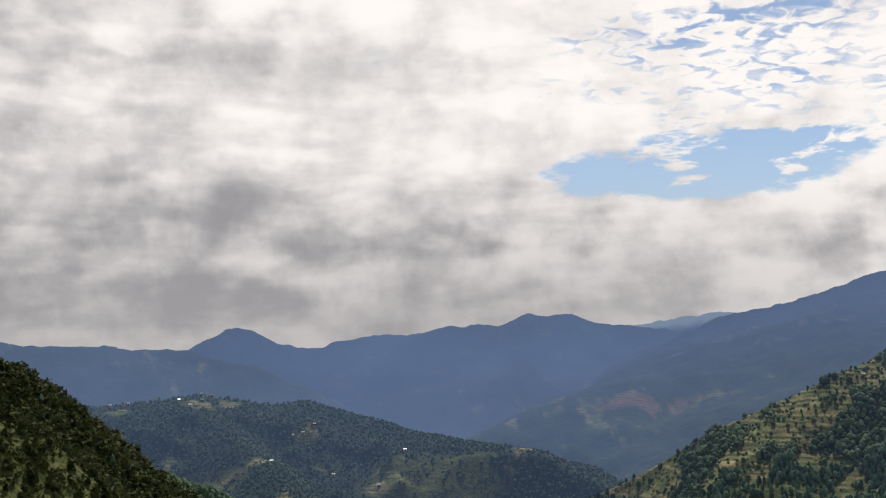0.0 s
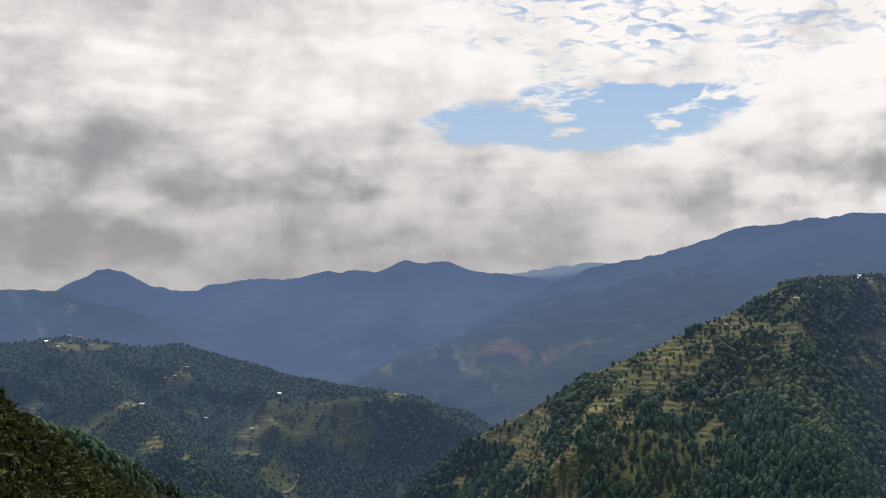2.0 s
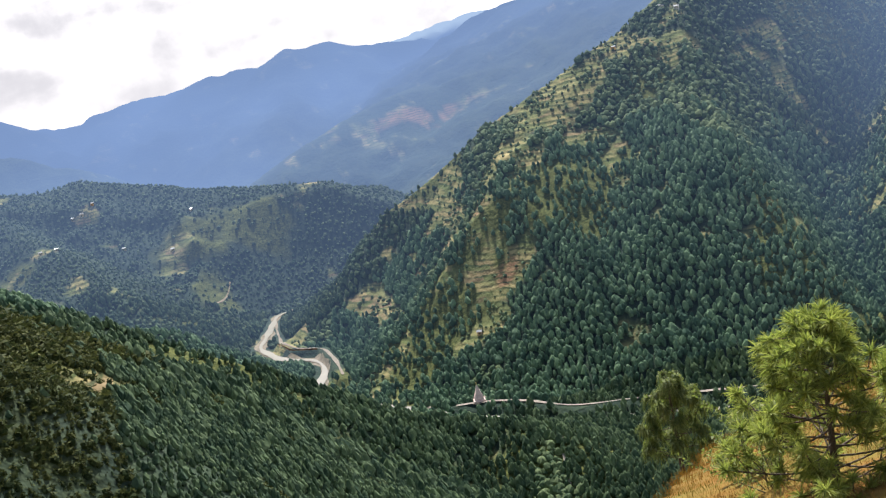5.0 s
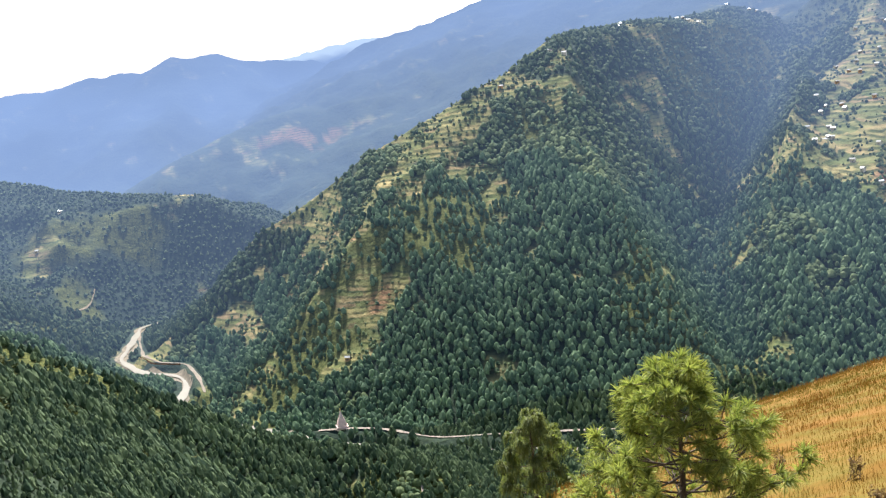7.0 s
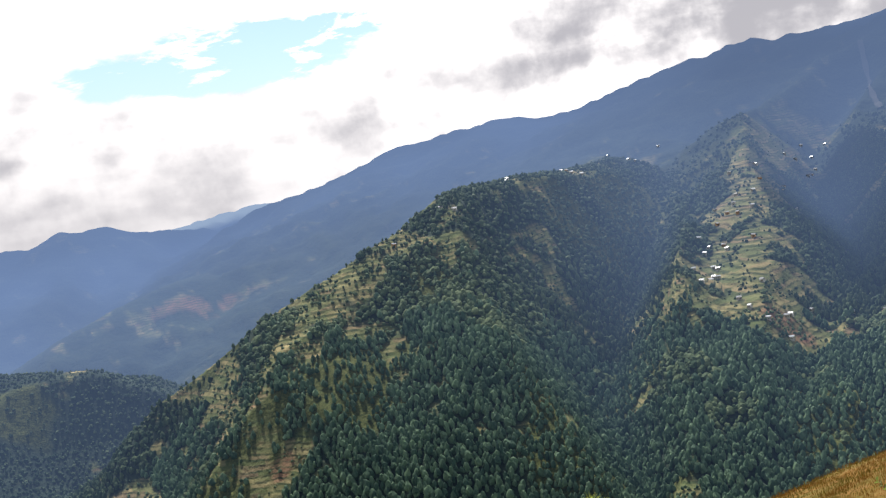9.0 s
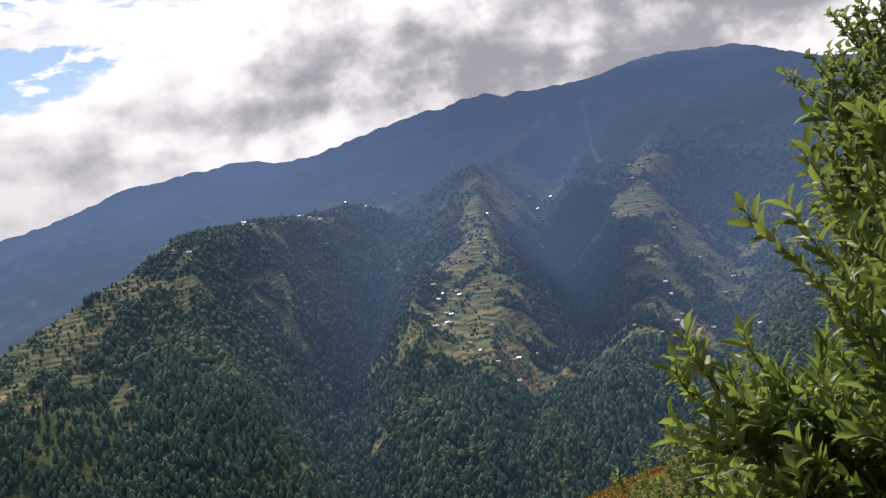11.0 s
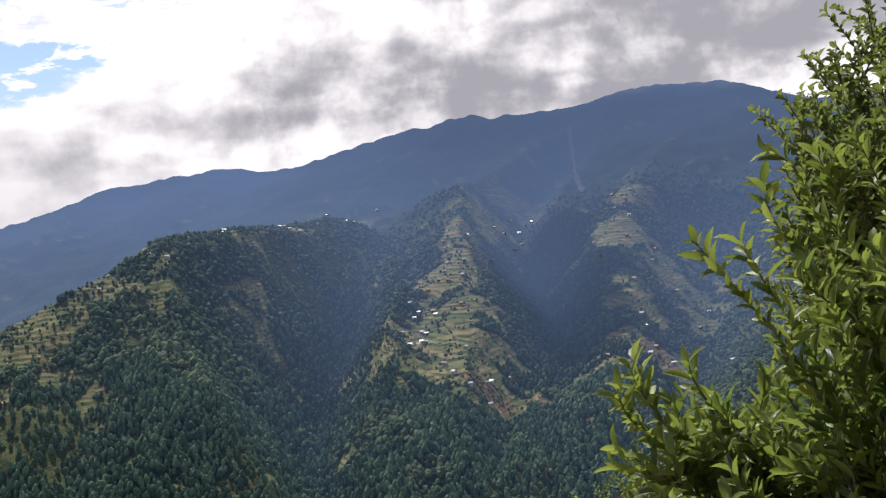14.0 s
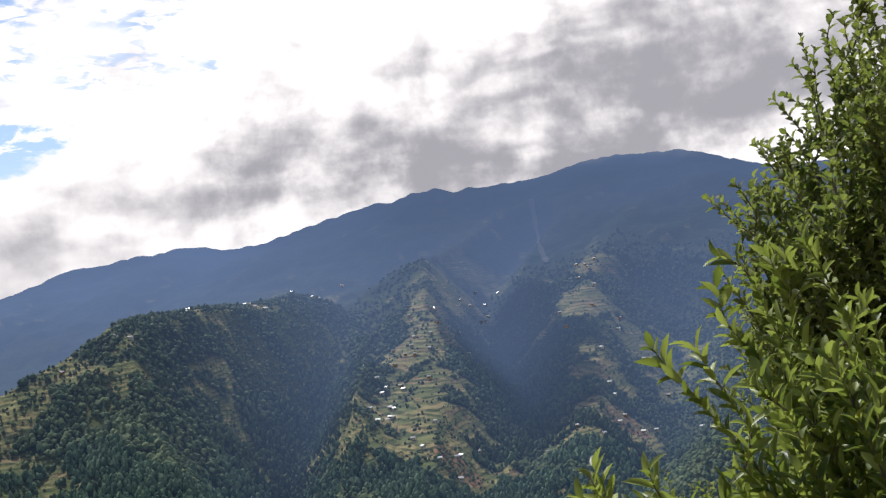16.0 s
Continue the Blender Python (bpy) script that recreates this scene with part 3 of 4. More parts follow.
def field_mask(x, y):
    az, r = np.degrees(np.arctan2(x, y)), np.hypot(x, y)
    best = np.zeros(x.shape)
    for a, d, lo, ac in FIELDS:
        u = np.hypot((r - d) / lo, (az - a) * np.pi / 180 * d / ac)
        best = np.maximum(best, 1.35 - u)
    hill = np.clip((az + 3) / 2, 0, 1) * np.clip((18.5 - az) / 1.5, 0, 1) * np.clip((r - 1480) / 120, 0, 1) * np.clip((2300 - r) / 100, 0, 1)
    z = land(x, y)
    strips = fbm(az * r / 57.3, z * 4.5, 130, 3, 72) + 0.45 * fbm(x, y, 260, 2, 74)
    crown = np.clip((az - 12.5) / 1.5, 0, 1) * np.clip((r - 1700) / 80, 0, 1)
    best = np.maximum(best, hill * (0.34 + 1.25 * strips + 0.12 * crown) * np.clip((r - 1480) / 260, 0.25, 1))
    side = np.clip((az - 18) / 1.0, 0, 1) * np.clip((23.5 - az) / 1.5, 0, 1) * np.clip((r - 1850) / 100, 0, 1) * np.clip((2300 - r) / 100, 0, 1)
    best = np.maximum(best, side * (0.32 + 1.2 * strips))
    rag = np.where(az < 0, 1.5, 0.95) * fbm(x, y, 75, 4, 71) + 0.55 * fbm(x, y, 26, 2, 76)
    return np.clip((best + rag - np.where(az < -1, 0.72, 0.5)) * 4, 0, 1)


STEP = 6.5


def terraced(x, y, z):
    """Cut level fields into the slope. Returns the new height, the banks (0 to 1) the number of the step and the bare red earth."""
    f = field_mask(x, y)
    level = (z + 6 * fbm(x, y, 140, 2, 73) + 4.5 * fbm(x, y, 42, 2, 78)) / STEP
    base = np.floor(level)
    bank = np.clip((level - base - 0.62) / 0.38, 0, 1)
    bank = bank * bank * (3 - 2 * bank)
    flat = z + ((base + bank) - level + 0.31) * STEP * 0.5
    # bare red earth
    red = np.zeros(x.shape)
    az, r = np.degrees(np.arctan2(x, y)), np.hypot(x, y)
    for a, d, size in ((6.9, 1495, 15), (6.2, 1610, 10), (33.0, 1725, 30), (41.6, 1960, 30), (4.8, 3330, 80), (2.6, 3330, 40)):
        red = np.maximum(red, np.clip((1.3 - np.hypot(r - d, (az - a) * np.pi / 180 * d) / size) * 4, 0, 1))
    return z + (flat - z) * np.clip(f, 0, 1), f, bank * f, level, red


def dry_mask(x, y):
    r = np.hypot(x, y)
    near = np.clip((95 - r) / 20, 0, 1)
    west = np.clip(1 - np.abs(r - 345) / 60, 0, 1) * np.clip((-x - 60) / 30, 0, 1) * np.clip(0.4 + fbm(x, y, 30, 3, 81), 0, 1)
    return np.maximum(near, west * 0.10)


def open_land(x, y):
    """Meadow and scrub between the woods."""
    return np.clip((fbm(x, y, 170, 4, 61) - 0.12) * 6, 0, 1)


def far_from(az):
    """Distance at which the far mountains begin, behind the nearer hills."""
    return 1820.0 + 60.0 * np.sin(az * 0.7)


def make_ground():
    az = np.concatenate([np.arange(-180, -32, 3.0), np.arange(-32, 58, 0.15), np.linspace(58, 180, 42)])
    rr = np.concatenate([np.geomspace(0.05, 60, 80), np.geomspace(60, 620, 60)[1:], np.arange(630, 1400, 10.0), np.arange(1400, 2250, 4.0), np.arange(2250, 3000, 8.0), np.arange(3000, 4985, 25.0)])
    a, r = np.meshgrid(np.radians(az), rr)
    x, y = r * np.sin(a), r * np.cos(a)
    z, field, bank, level, red = terraced(x.ravel(), y.ravel(), land(x.ravel(), y.ravel()))
    nr, na = a.shape
    v = np.column_stack([x.ravel(), y.ravel(), z])
    i = np.arange(nr * na).reshape(nr, na)
    f = np.stack([i[:-1, :-1], i[:-1, 1:], i[1:, 1:], i[1:, :-1]], -1)
    # the far mountains begin behind the nearer hills
    az_row = np.degrees(a[:-1, :-1])
    far = r[:-1, :-1] > far_from(az_row)
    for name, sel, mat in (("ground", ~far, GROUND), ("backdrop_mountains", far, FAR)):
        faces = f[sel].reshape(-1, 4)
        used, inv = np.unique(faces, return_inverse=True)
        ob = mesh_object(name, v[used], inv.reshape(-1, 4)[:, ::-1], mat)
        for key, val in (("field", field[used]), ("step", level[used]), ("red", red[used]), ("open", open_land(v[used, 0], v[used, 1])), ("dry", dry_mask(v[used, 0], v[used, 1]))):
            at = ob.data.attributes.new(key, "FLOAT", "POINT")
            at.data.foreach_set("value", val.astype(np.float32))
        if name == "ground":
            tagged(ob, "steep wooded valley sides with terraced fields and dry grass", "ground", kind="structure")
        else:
            tagged(ob, "distant forested mountain ridges, blue with painted haze", "mountains", kind="structure")


make_ground()


# ---------------------------------------------------------------- geometry helpers
class Geo:
    """Collects vertices and triangles for one mesh."""

    def __init__(self):
        self.v, self.f, self.n = [], [], 0

    def add(self, v, f):
        v = np.asarray(v, float).reshape(-1, 3)
        self.v.append(v)
        self.f.append(np.asarray(f, int) + self.n)
        self.n += len(v)

    def tube(self, pts, radii, sides=6):
        pts = [Vector(p) for p in pts]
        rings = []
        for i, p in enumerate(pts):
            d = (pts[min(i + 1, len(pts) - 1)] - pts[max(i - 1, 0)]).normalized()
            u = d.orthogonal().normalized()
            w = d.cross(u)
            rings.append([p + radii[i] * (math.cos(2 * math.pi * k / sides) * u + math.sin(2 * math.pi * k / sides) * w) for k in range(sides)])
        v = [tuple(q) for ring in rings for q in ring] + [tuple(pts[-1])]
        f = []
        for i in range(len(pts) - 1):
            for k in range(sides):
                a, b = i * sides + k, i * sides + (k + 1) % sides
                f += [(a, b, b + sides), (a, b + sides, a + sides)]
        last = (len(pts) - 1) * sides
        f += [(last + k, last + (k + 1) % sides, len(v) - 1) for k in range(sides)]
        self.add(v, f)

    def box(self, lo, hi):
        (x0, y0, z0), (x1, y1, z1) = lo, hi
        v = [(x, y, z) for z in (z0, z1) for y in (y0, y1) for x in (x0, x1)]
        q = [(0, 2, 3, 1), (4, 5, 7, 6), (0, 1, 5, 4), (2, 6, 7, 3), (0, 4, 6, 2), (1, 3, 7, 5)]
        self.add(v, [t for a, b, c, d in q for t in ((a, b, c), (a, c, d))])

    def make(self, name, mat, parent=None, label="", smooth=True):
        ob = mesh_object(name, np.concatenate(self.v), np.concatenate(self.f), mat, parent, smooth)
        return tagged(ob, label)


def height(x, y):
    a, b = np.array([float(x)]), np.array([float(y)])
    return float(terraced(a, b, land(a, b))[0][0])


def heights(x, y):
    return terraced(x, y, land(x, y))[0]


def spot(az, r):
    x, y = r * math.sin(radians(az)), r * math.cos(radians(az))
    return Vector((x, y, height(x, y)))


# ---------------------------------------------------------------- woods
rng = np.random.default_rng(7)


def lathe(rows, sides, rough, centre=(0.0, 0.0)):
    """A closed-topped crown of uneven rings."""
    v, f = [], []
    turn = rng.uniform(0, 6)
    for z, r in rows:
        for k in range(sides):
            q = turn + 2 * math.pi * k / sides + rng.uniform(-0.25, 0.25)
            rr = r * rng.uniform(1 - rough, 1 + rough)
            v.append((centre[0] + rr * math.cos(q), centre[1] + rr * math.sin(q), z + rng.uniform(-0.06, 0.06)))
        turn += math.pi / sides
    v.append((*centre, 1.0 if rows[-1][0] < 1 else rows[-1][0]))
    for i in range(len(rows) - 1):
        for k in range(sides):
            p, q = i * sides + k, i * sides + (k + 1) % sides
            f += [(p, q, p + sides), (q, q + sides, p + sides)]
    last = (len(rows) - 1) * sides
    f += [(last + k, last + (k + 1) % sides, len(v) - 1) for k in range(sides)]
    return np.array(v), np.array(f)


def conifer_form(near=True):
    rows = ((0.10, 0.12), (0.30, 0.23), (0.60, 0.18), (0.85, 0.09)) if near else ((0.08, 0.14), (0.34, 0.23), (0.66, 0.19), (0.88, 0.10))
    return lathe(rows, 5, 0.30, tuple(rng.uniform(-0.02, 0.02, 2)))


def scrub_form():
    """A low bush: a core with sprays of leaves standing off it."""
    v, f = lathe(((0.0, 0.40), (0.45, 0.38)), 5, 0.35)
    v = v * (0.85, 0.85, 0.85)
    vs, fs, n = [v], [f], len(v)
    for _ in range(26):
        a, e = rng.uniform(0, 2 * math.pi), rng.uniform(-0.1, 1.5)
        out = np.array((math.cos(a) * math.cos(e), math.sin(a) * math.cos(e), math.sin(e)))
        c = out * (0.42, 0.42, 0.80) * rng.uniform(0.7, 1.15) + (0, 0, 0.08)
        t = rng.normal(0, 0.17, (3, 3))
        vs.append(c + t)
        fs.append(np.array([[n, n + 1, n + 2]]))
        n += 3
    return np.concatenate(vs), np.concatenate(fs)


def broadleaf_form(crowns):
    v, f, n = [], [], 0
    for i in range(crowns):
        c = tuple(rng.uniform(-0.26, 0.26, 2)) if i else (0.0, 0.0)
        a, b = lathe(((0.05, 0.36), (0.45, 0.43), (0.80, 0.26)), 6, 0.25, c)
        if i:
            a = a * (1, 1, rng.uniform(0.55, 0.85))
        v.append(a)
        f.append(b + n)
        n += len(a)
    return np.concatenate(v), np.concatenate(f)


def ground_at(az, el):
    """Distance at which a line of sight from the path meets the ground."""
    r = np.arange(300.0, 3900.0, 4.0)
    up = land(r * math.sin(radians(az)), r * math.cos(radians(az))) / r
    hit = np.flatnonzero(up >= math.tan(radians(el)))
    return float(r[hit[0]]) if len(hit) else 3900.0


def visible_from_path(x, y, z):
    """Which places lie on slopes that face the path, by the horizon in each bearing."""
    az, r = np.degrees(np.arctan2(x, y)), np.hypot(x, y)
    ga, gr = np.arange(-34, 62, 0.25), np.arange(40, 3700, 12.0)
    a, q = np.meshgrid(np.radians(ga), gr)
    el = land((q * np.sin(a)).ravel(), (q * np.cos(a)).ravel()).reshape(a.shape) / q
    top = np.maximum.accumulate(el, 0)
    i = np.clip(((r - 40) / 12).astype(int) - 2, 0, len(gr) - 1)
    j = np.clip(((az + 34) / 0.25).round().astype(int), 0, len(ga) - 1)
    return (z + 12) / r > top[i, j]


def sow():
    """Places of the trees: closer together near by, none in the fields and on the river."""
    xs, ys = [], []
    for r0, r1, gap in ((210, 420, 1.9), (420, 700, 3.0), (700, 1000, 5.6), (1000, 1250, 6.3), (1250, 1800, 6.7), (1800, 2300, 8.0), (2300, 3000, 9.0), (3000, 3650, 12.0)):
        rr = np.arange(r0, r1, gap)
        for r in rr:
            n = int(radians(94) * r / gap)
            a = radians(-33) + radians(94) * (np.arange(n) + rng.uniform(0, 1, n)) / n
            q = r + rng.uniform(-0.5, 0.5, n) * gap
            xs.append(q * np.sin(a))
            ys.append(q * np.cos(a))
    x, y = np.concatenate(xs), np.concatenate(ys)
    h = land(x, y)
    z, f, bank = terraced(x, y, h)[:3]
    r, az = np.hypot(x, y), np.degrees(np.arctan2(x, y))
    seen = visible_from_path(x, y, z)
    clear = fbm(x, y, 170, 4, 61)
    keep = rng.uniform(0, 1, len(x)) < np.where(f > 0.3, np.where(az < 27, 0.24, 0.05) + 0.62 * np.clip(2.6 * fbm(x, y, 40, 3, 77), 0, 1) + 0.22 * (bank > 0.4), 1.0)
    hills_west = (r > 2150) & (az < 3)
    wide_open = clear > 0.1
    west = (az < -22.5) & (r < 900)
    keep &= ~((clear > 0.30) & ~hills_west & (r > 1150) & (rng.uniform(0, 1, len(x)) < np.where(az > 18, 0.2, 0.6)))
    keep &= ~(hills_west & (clear > 0.15) & (rng.uniform(0, 1, len(x)) < 0.75))
    keep &= ~(west & (rng.uniform(0, 1, len(x)) < np.where(clear > 0.3, 0.25, 0.02)))
    keep &= from_line(x, y, RIVER) > np.where(az < -2.4, 17, np.where((az > 4.3) & (az < 6.6), 12, 4))
    keep &= (from_line(x, y, ROAD) > 9) & (from_line(x, y, LOWER_ROAD) > np.where((az > 3.5) & (az < 11.5), 9, 7))
    keep &= seen | (rng.uniform(0, 1, len(x)) < 0.04)
    keep &= r < np.interp(az, [-40, -8, 2, 8, 20, 28, 34, 60], [3000, 2950, 2800, 2700, 2800, 2900, 2950, 2950]) + rng.uniform(-350, 0, len(x))
    keep &= (r > 330) | (az < -8)
    pine = (np.abs(az - 12) < 30) & (z < -185 + 130 * fbm(x, y, 200, 3, 65)) & (fbm(x, y, 90, 3, 67) < 0.35) & (f < 0.3) & ~hills_west
    pine |= (r < 1350) & (az > -14) & (f < 0.3) & (fbm(x, y, 70, 3, 68) < 0.4)
    pine |= rng.uniform(0, 1, len(x)) < 0.06
    pine &= ~((r < 900) & (az < -16) & (rng.uniform(0, 1, len(x)) < 0.8))
    return x[keep], y[keep], z[keep], pine[keep], f[keep], np.where(r < 460, 0.12 + 0.26 * rng.uniform(0, 1, len(x)) ** 1.5, np.where(r < 700, 0.62, np.where(hills_west, 0.68, np.where(wide_open, 0.85, 1.0))))[keep], r[keep]


def plant(name, label, forms, x, y, z, tall, wide, mat):
    order = rng.integers(0, len(forms), len(x))
    vs, fs, n = [], [], 0
    for k, (v, f) in enumerate(forms):
        i = np.flatnonzero(order == k)
        a = rng.uniform(0, 2 * math.pi, len(i))
        c, s = np.cos(a)[:, None], np.sin(a)[:, None]
        w, t = (wide[i] * tall[i])[:, None], tall[i][:, None]
        lean = rng.normal(0, 0.03, (len(i), 2))
        px = (v[None, :, 0] * c - v[None, :, 1] * s) * w + lean[:, :1] * v[None, :, 2] * t + x[i][:, None]
        py = (v[None, :, 0] * s + v[None, :, 1] * c) * w + lean[:, 1:] * v[None, :, 2] * t + y[i][:, None]
        pz = v[None, :, 2] * t + z[i][:, None] - 0.4
        vs.append(np.stack([px, py, pz], -1).reshape(-1, 3))
        fs.append((f[None] + (np.arange(len(i)) * len(v))[:, None, None]).reshape(-1, 3) + n)
        n += len(i) * len(v)
    ob = mesh_object(name, np.concatenate(vs), np.concatenate(fs), mat, smooth=False)
    return tagged(ob, label, "trees", kind="stuff")


wx, wy, wz, wpine, wfield, wsize, wr = sow()
u = rng.uniform(0, 1, len(wx))
tall = np.where(wpine, 8.5 + 6.5 * u ** 1.5, 4.5 + 6.5 * u) * np.where(wfield > 0.3, 0.55, 1.0) * wsize


def crowns(n, lo, hi):
    return rng.uniform(lo, hi, n)


sel = wpine & (wr < 1250)
plant("pine_forest", "dense dark green pine forest on the near valley side", [conifer_form() for _ in range(14)], wx[sel], wy[sel], wz[sel], tall[sel], crowns(sel.sum(), 1.15, 1.75), NEAR_PINE)
sel = wpine & (wr >= 1250) & (wr < 1820)
plant("pine_forest", "dense dark green pine forest across the valley", [conifer_form(False) for _ in range(14)], wx[sel], wy[sel], wz[sel], tall[sel], crowns(sel.sum(), 1.15, 1.75), PINE)
sel = ~wpine & (wr < 900)
plant("hillside_scrub", "yellow-green scrub and bushes on the steep near slope", [scrub_form() for _ in range(14)], wx[sel], wy[sel], wz[sel], tall[sel], crowns(sel.sum(), 1.0, 1.6), SCRUB)
sel = ~wpine & (wr >= 900) & (wr < 1820)
plant("broadleaf_wood", "mixed green broadleaf trees and scrub between the terraces", [broadleaf_form(1 + k % 2) for k in range(12)], wx[sel], wy[sel], wz[sel], tall[sel], crowns(sel.sum(), 1.0, 1.5), BROAD)
# green woods, their blue tint painted on as haze emission
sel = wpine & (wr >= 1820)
plant("distant_pines", "green pines on the farther hillsides under painted blue haze", [conifer_form(False) for _ in range(10)], wx[sel], wy[sel], wz[sel], tall[sel], crowns(sel.sum(), 1.15, 1.75), DISTANT)
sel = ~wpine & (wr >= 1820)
plant("distant_wood", "green broadleaf woods on the farther hillsides under painted blue haze", [lathe(((0.05, 0.40), (0.60, 0.36)), 5, 0.3) for k in range(12)], wx[sel], wy[sel], wz[sel], tall[sel] * 0.9, crowns(sel.sum(), 1.1, 1.7), DISTANT)


# ---------------------------------------------------------------- river, gravel and road
def ribbon(name, line, width, lift, mat, label, category):
    pts = [Vector((x, y, 0)) for x, y, _ in line]
    path = []
    for a, b in zip(pts, pts[1:]):
        k = max(2, int((b - a).length / 12))
        path += [a.lerp(b, i / k) for i in range(k)]
    for _ in range(3):
        path = [path[0]] + [(p + 2 * q + r) / 4 for p, q, r in zip(path, path[1:], path[2:])] + [path[-1]]
    v, f = [], []
    for i, p in enumerate(path):
        d = (path[min(i + 1, len(path) - 1)] - path[max(i - 1, 0)]).normalized()
        s = Vector((d.y, -d.x, 0))
        w = width * (1 + 0.35 * math.sin(i * 0.37) + 0.25 * math.sin(i * 1.13))
        for k in range(5):
            q = p + s * w * (k / 4 - 0.5)
            v.append((q.x, q.y))
    v = np.array(v)
    v = np.column_stack([v, lift(v[:, 0], v[:, 1]) * np.ones(len(v))])
    for i in range(len(path) - 1):
        for k in range(4):
            a = i * 5 + k
            f.append((a, a + 5, a + 6, a + 1))
    ob = mesh_object(name, v, f, mat)
    return tagged(ob, label, category, kind="structure")


def rock_material():
    m, n = material("far_bare_rock")
    v = n.noise(place(n), 0.05, 4.0, 0.6)
    b = finish(n, n.mix(v, (0.06, 0.06, 0.056), (0.11, 0.106, 0.096)), 0.95, out=False)
    add_haze_glow(n, b.outputs[0])
    return m


FAR_ROCK = rock_material()


def cliff(line, tall, label):
    """A rough earth face below a road."""
    pts = [Vector((x, y, 0)) for x, y, _ in line]
    path = [a.lerp(b, i / 8) for a, b in zip(pts, pts[1:]) for i in range(8)]
    v, f, rows = [], [], 5
    for i, p in enumerate(path):
        d = (path[min(i + 1, len(path) - 1)] - path[max(i - 1, 0)]).normalized()
        out = Vector((d.y, -d.x, 0))
        if out.dot(p) > 0:
            out = -out
        for k in range(rows):
            t = k / (rows - 1)
            q = p + out * (6.0 + 6.0 * (1 - t) + rng.uniform(-1.2, 1.2))
            v.append((q.x, q.y, RIVER_Z - 3 + (tall + 2.5) * t + rng.uniform(-0.6, 0.6)))
    for i in range(len(path) - 1):
        for k in range(rows - 1):
            a = i * rows + k
            f.append((a, a + rows, a + rows + 1, a + 1))
    return tagged(mesh_object("cliff", v, f, EARTH, smooth=False), label, "cliff", kind="structure")


EARTH = plain("brown_earth", (0.150, 0.080, 0.048), 0.95, 0.45, 0.12)
cliff(ROAD[2:5], 10.5, "brown earth cliff below the valley road")
cliff(LOWER_ROAD[3:7], 5.5, "brown cut bank beneath the valley road")
WATER = plain("muddy_water", (0.11, 0.100, 0.075), 0.45, 0.12, 0.05)
GRAVEL = plain("pale_gravel", (0.115, 0.098, 0.074), 0.95, 0.4, 0.12)
DUST = plain("dusty_road", (0.17, 0.142, 0.115), 0.95, 0.25, 0.2)
ribbon("gravel_bank", RIVER[2:12], 19, lambda x, y: np.maximum(heights(x, y), RIVER_Z - 3) + 0.5, GRAVEL, "pale gravel river bed along the valley floor", "gravel bank")
ribbon("river", RIVER, 10, lambda x, y: RIVER_Z - 1.0, WATER, "narrow muddy river winding along the valley floor", "river")
ribbon("road", ROAD, 4.5, lambda x, y: heights(x, y) + 1.2, DUST, "pale dusty road along the foot of the hill", "road")
ribbon("lower_road", LOWER_ROAD, 4.5, lambda x, y: heights(x, y) + 1.2, DUST, "pale dusty road past the temple on the valley floor", "road")

PATHS = (crest((8.2, 1060, 0), (7.8, 1020, 0), (8.1, 990, 0), (7.7, 950, 0)), crest((-8.8, 2120, 0), (-8.0, 2160, 0), (-7.3, 2200, 0), (-6.9, 2260, 0)), crest((-16.5, 1230, 0), (-13.5, 1180, 0), (-11.5, 1100, 0), (-11.0, 1000, 0)))
PATHS += (crest(*[(a, ground_at(a, e), 0) for a, e in ((43.2, -7.7), (43.5, -8.0), (43.7, -8.3), (43.5, -8.6), (44.1, -8.75), (44.8, -8.9))]),)
for line in PATHS:
    ribbon("footpath", line, 2.6, lambda x, y: heights(x, y) + 0.9, DUST, "narrow pale earth footpath through the woods", "path")
ribbon("landslide_scar", crest((38.1, 3420, 0), (38.3, 3250, 0), (38.1, 3080, 0), (38.6, 2900, 0)), 11, lambda x, y: heights(x, y) + 4.0, FAR_ROCK, "pale bare landslide scar down the far slope", "landslide")


# ---------------------------------------------------------------- unseen cloud added for its shade
def cloud(az, el, r, span_m, label):
    """A heap of rounded billows with a flat base, high over the valley."""
    root = tagged(new("cloud"), label, "cloud")
    x, y = r * math.sin(radians(az)), r * math.cos(radians(az))
    root.location = (x, y, r * math.tan(radians(el)))
    base = bmesh.new()
    bmesh.ops.create_icosphere(base, subdivisions=3, radius=1.0)
    ball = np.array([v.co[:] for v in base.verts])
    tris = np.array([[v.index for v in f.verts] for f in base.faces])
    base.free()
    g = Geo()
    for _ in range(26):
        along, across = rng.uniform(-0.5, 0.5) * span_m, rng.normal(0, 0.08) * span_m
        c = np.array((0.6 * along + 0.8 * across, 0.8 * along - 0.6 * across, rng.uniform(0, 0.12) * span_m))
        size = span_m * rng.uniform(0.08, 0.15)
        lump = 1 + 0.22 * fbm(ball[:, 0] * 2 + c[0], ball[:, 1] * 2 + ball[:, 2] * 1.7 + c[1], 1.0, 3, 12)
        v = ball * lump[:, None] * size + c
        v[:, 2] = np.maximum(v[:, 2], -0.04 * span_m)
        g.add(v, tris)
    g.make("billows", CLOUD, root)
    return root


CLOUD = plain("cloud_white", (0.85, 0.86, 0.88), 1.0, 0.05, 0.01)
# added out of view towards the sun, so that its shadow darkens the ravine
cloud(29.1, 19.2, 3197, 620, "unseen white cloud added to shade the ravine")


# ---------------------------------------------------------------- plants near the path
def sight(az, el, r):
    """A point by bearing, elevation (degrees) and level distance from the path."""
    return Vector((r * math.sin(radians(az)), r * math.cos(radians(az)), r * math.tan(radians(el))))


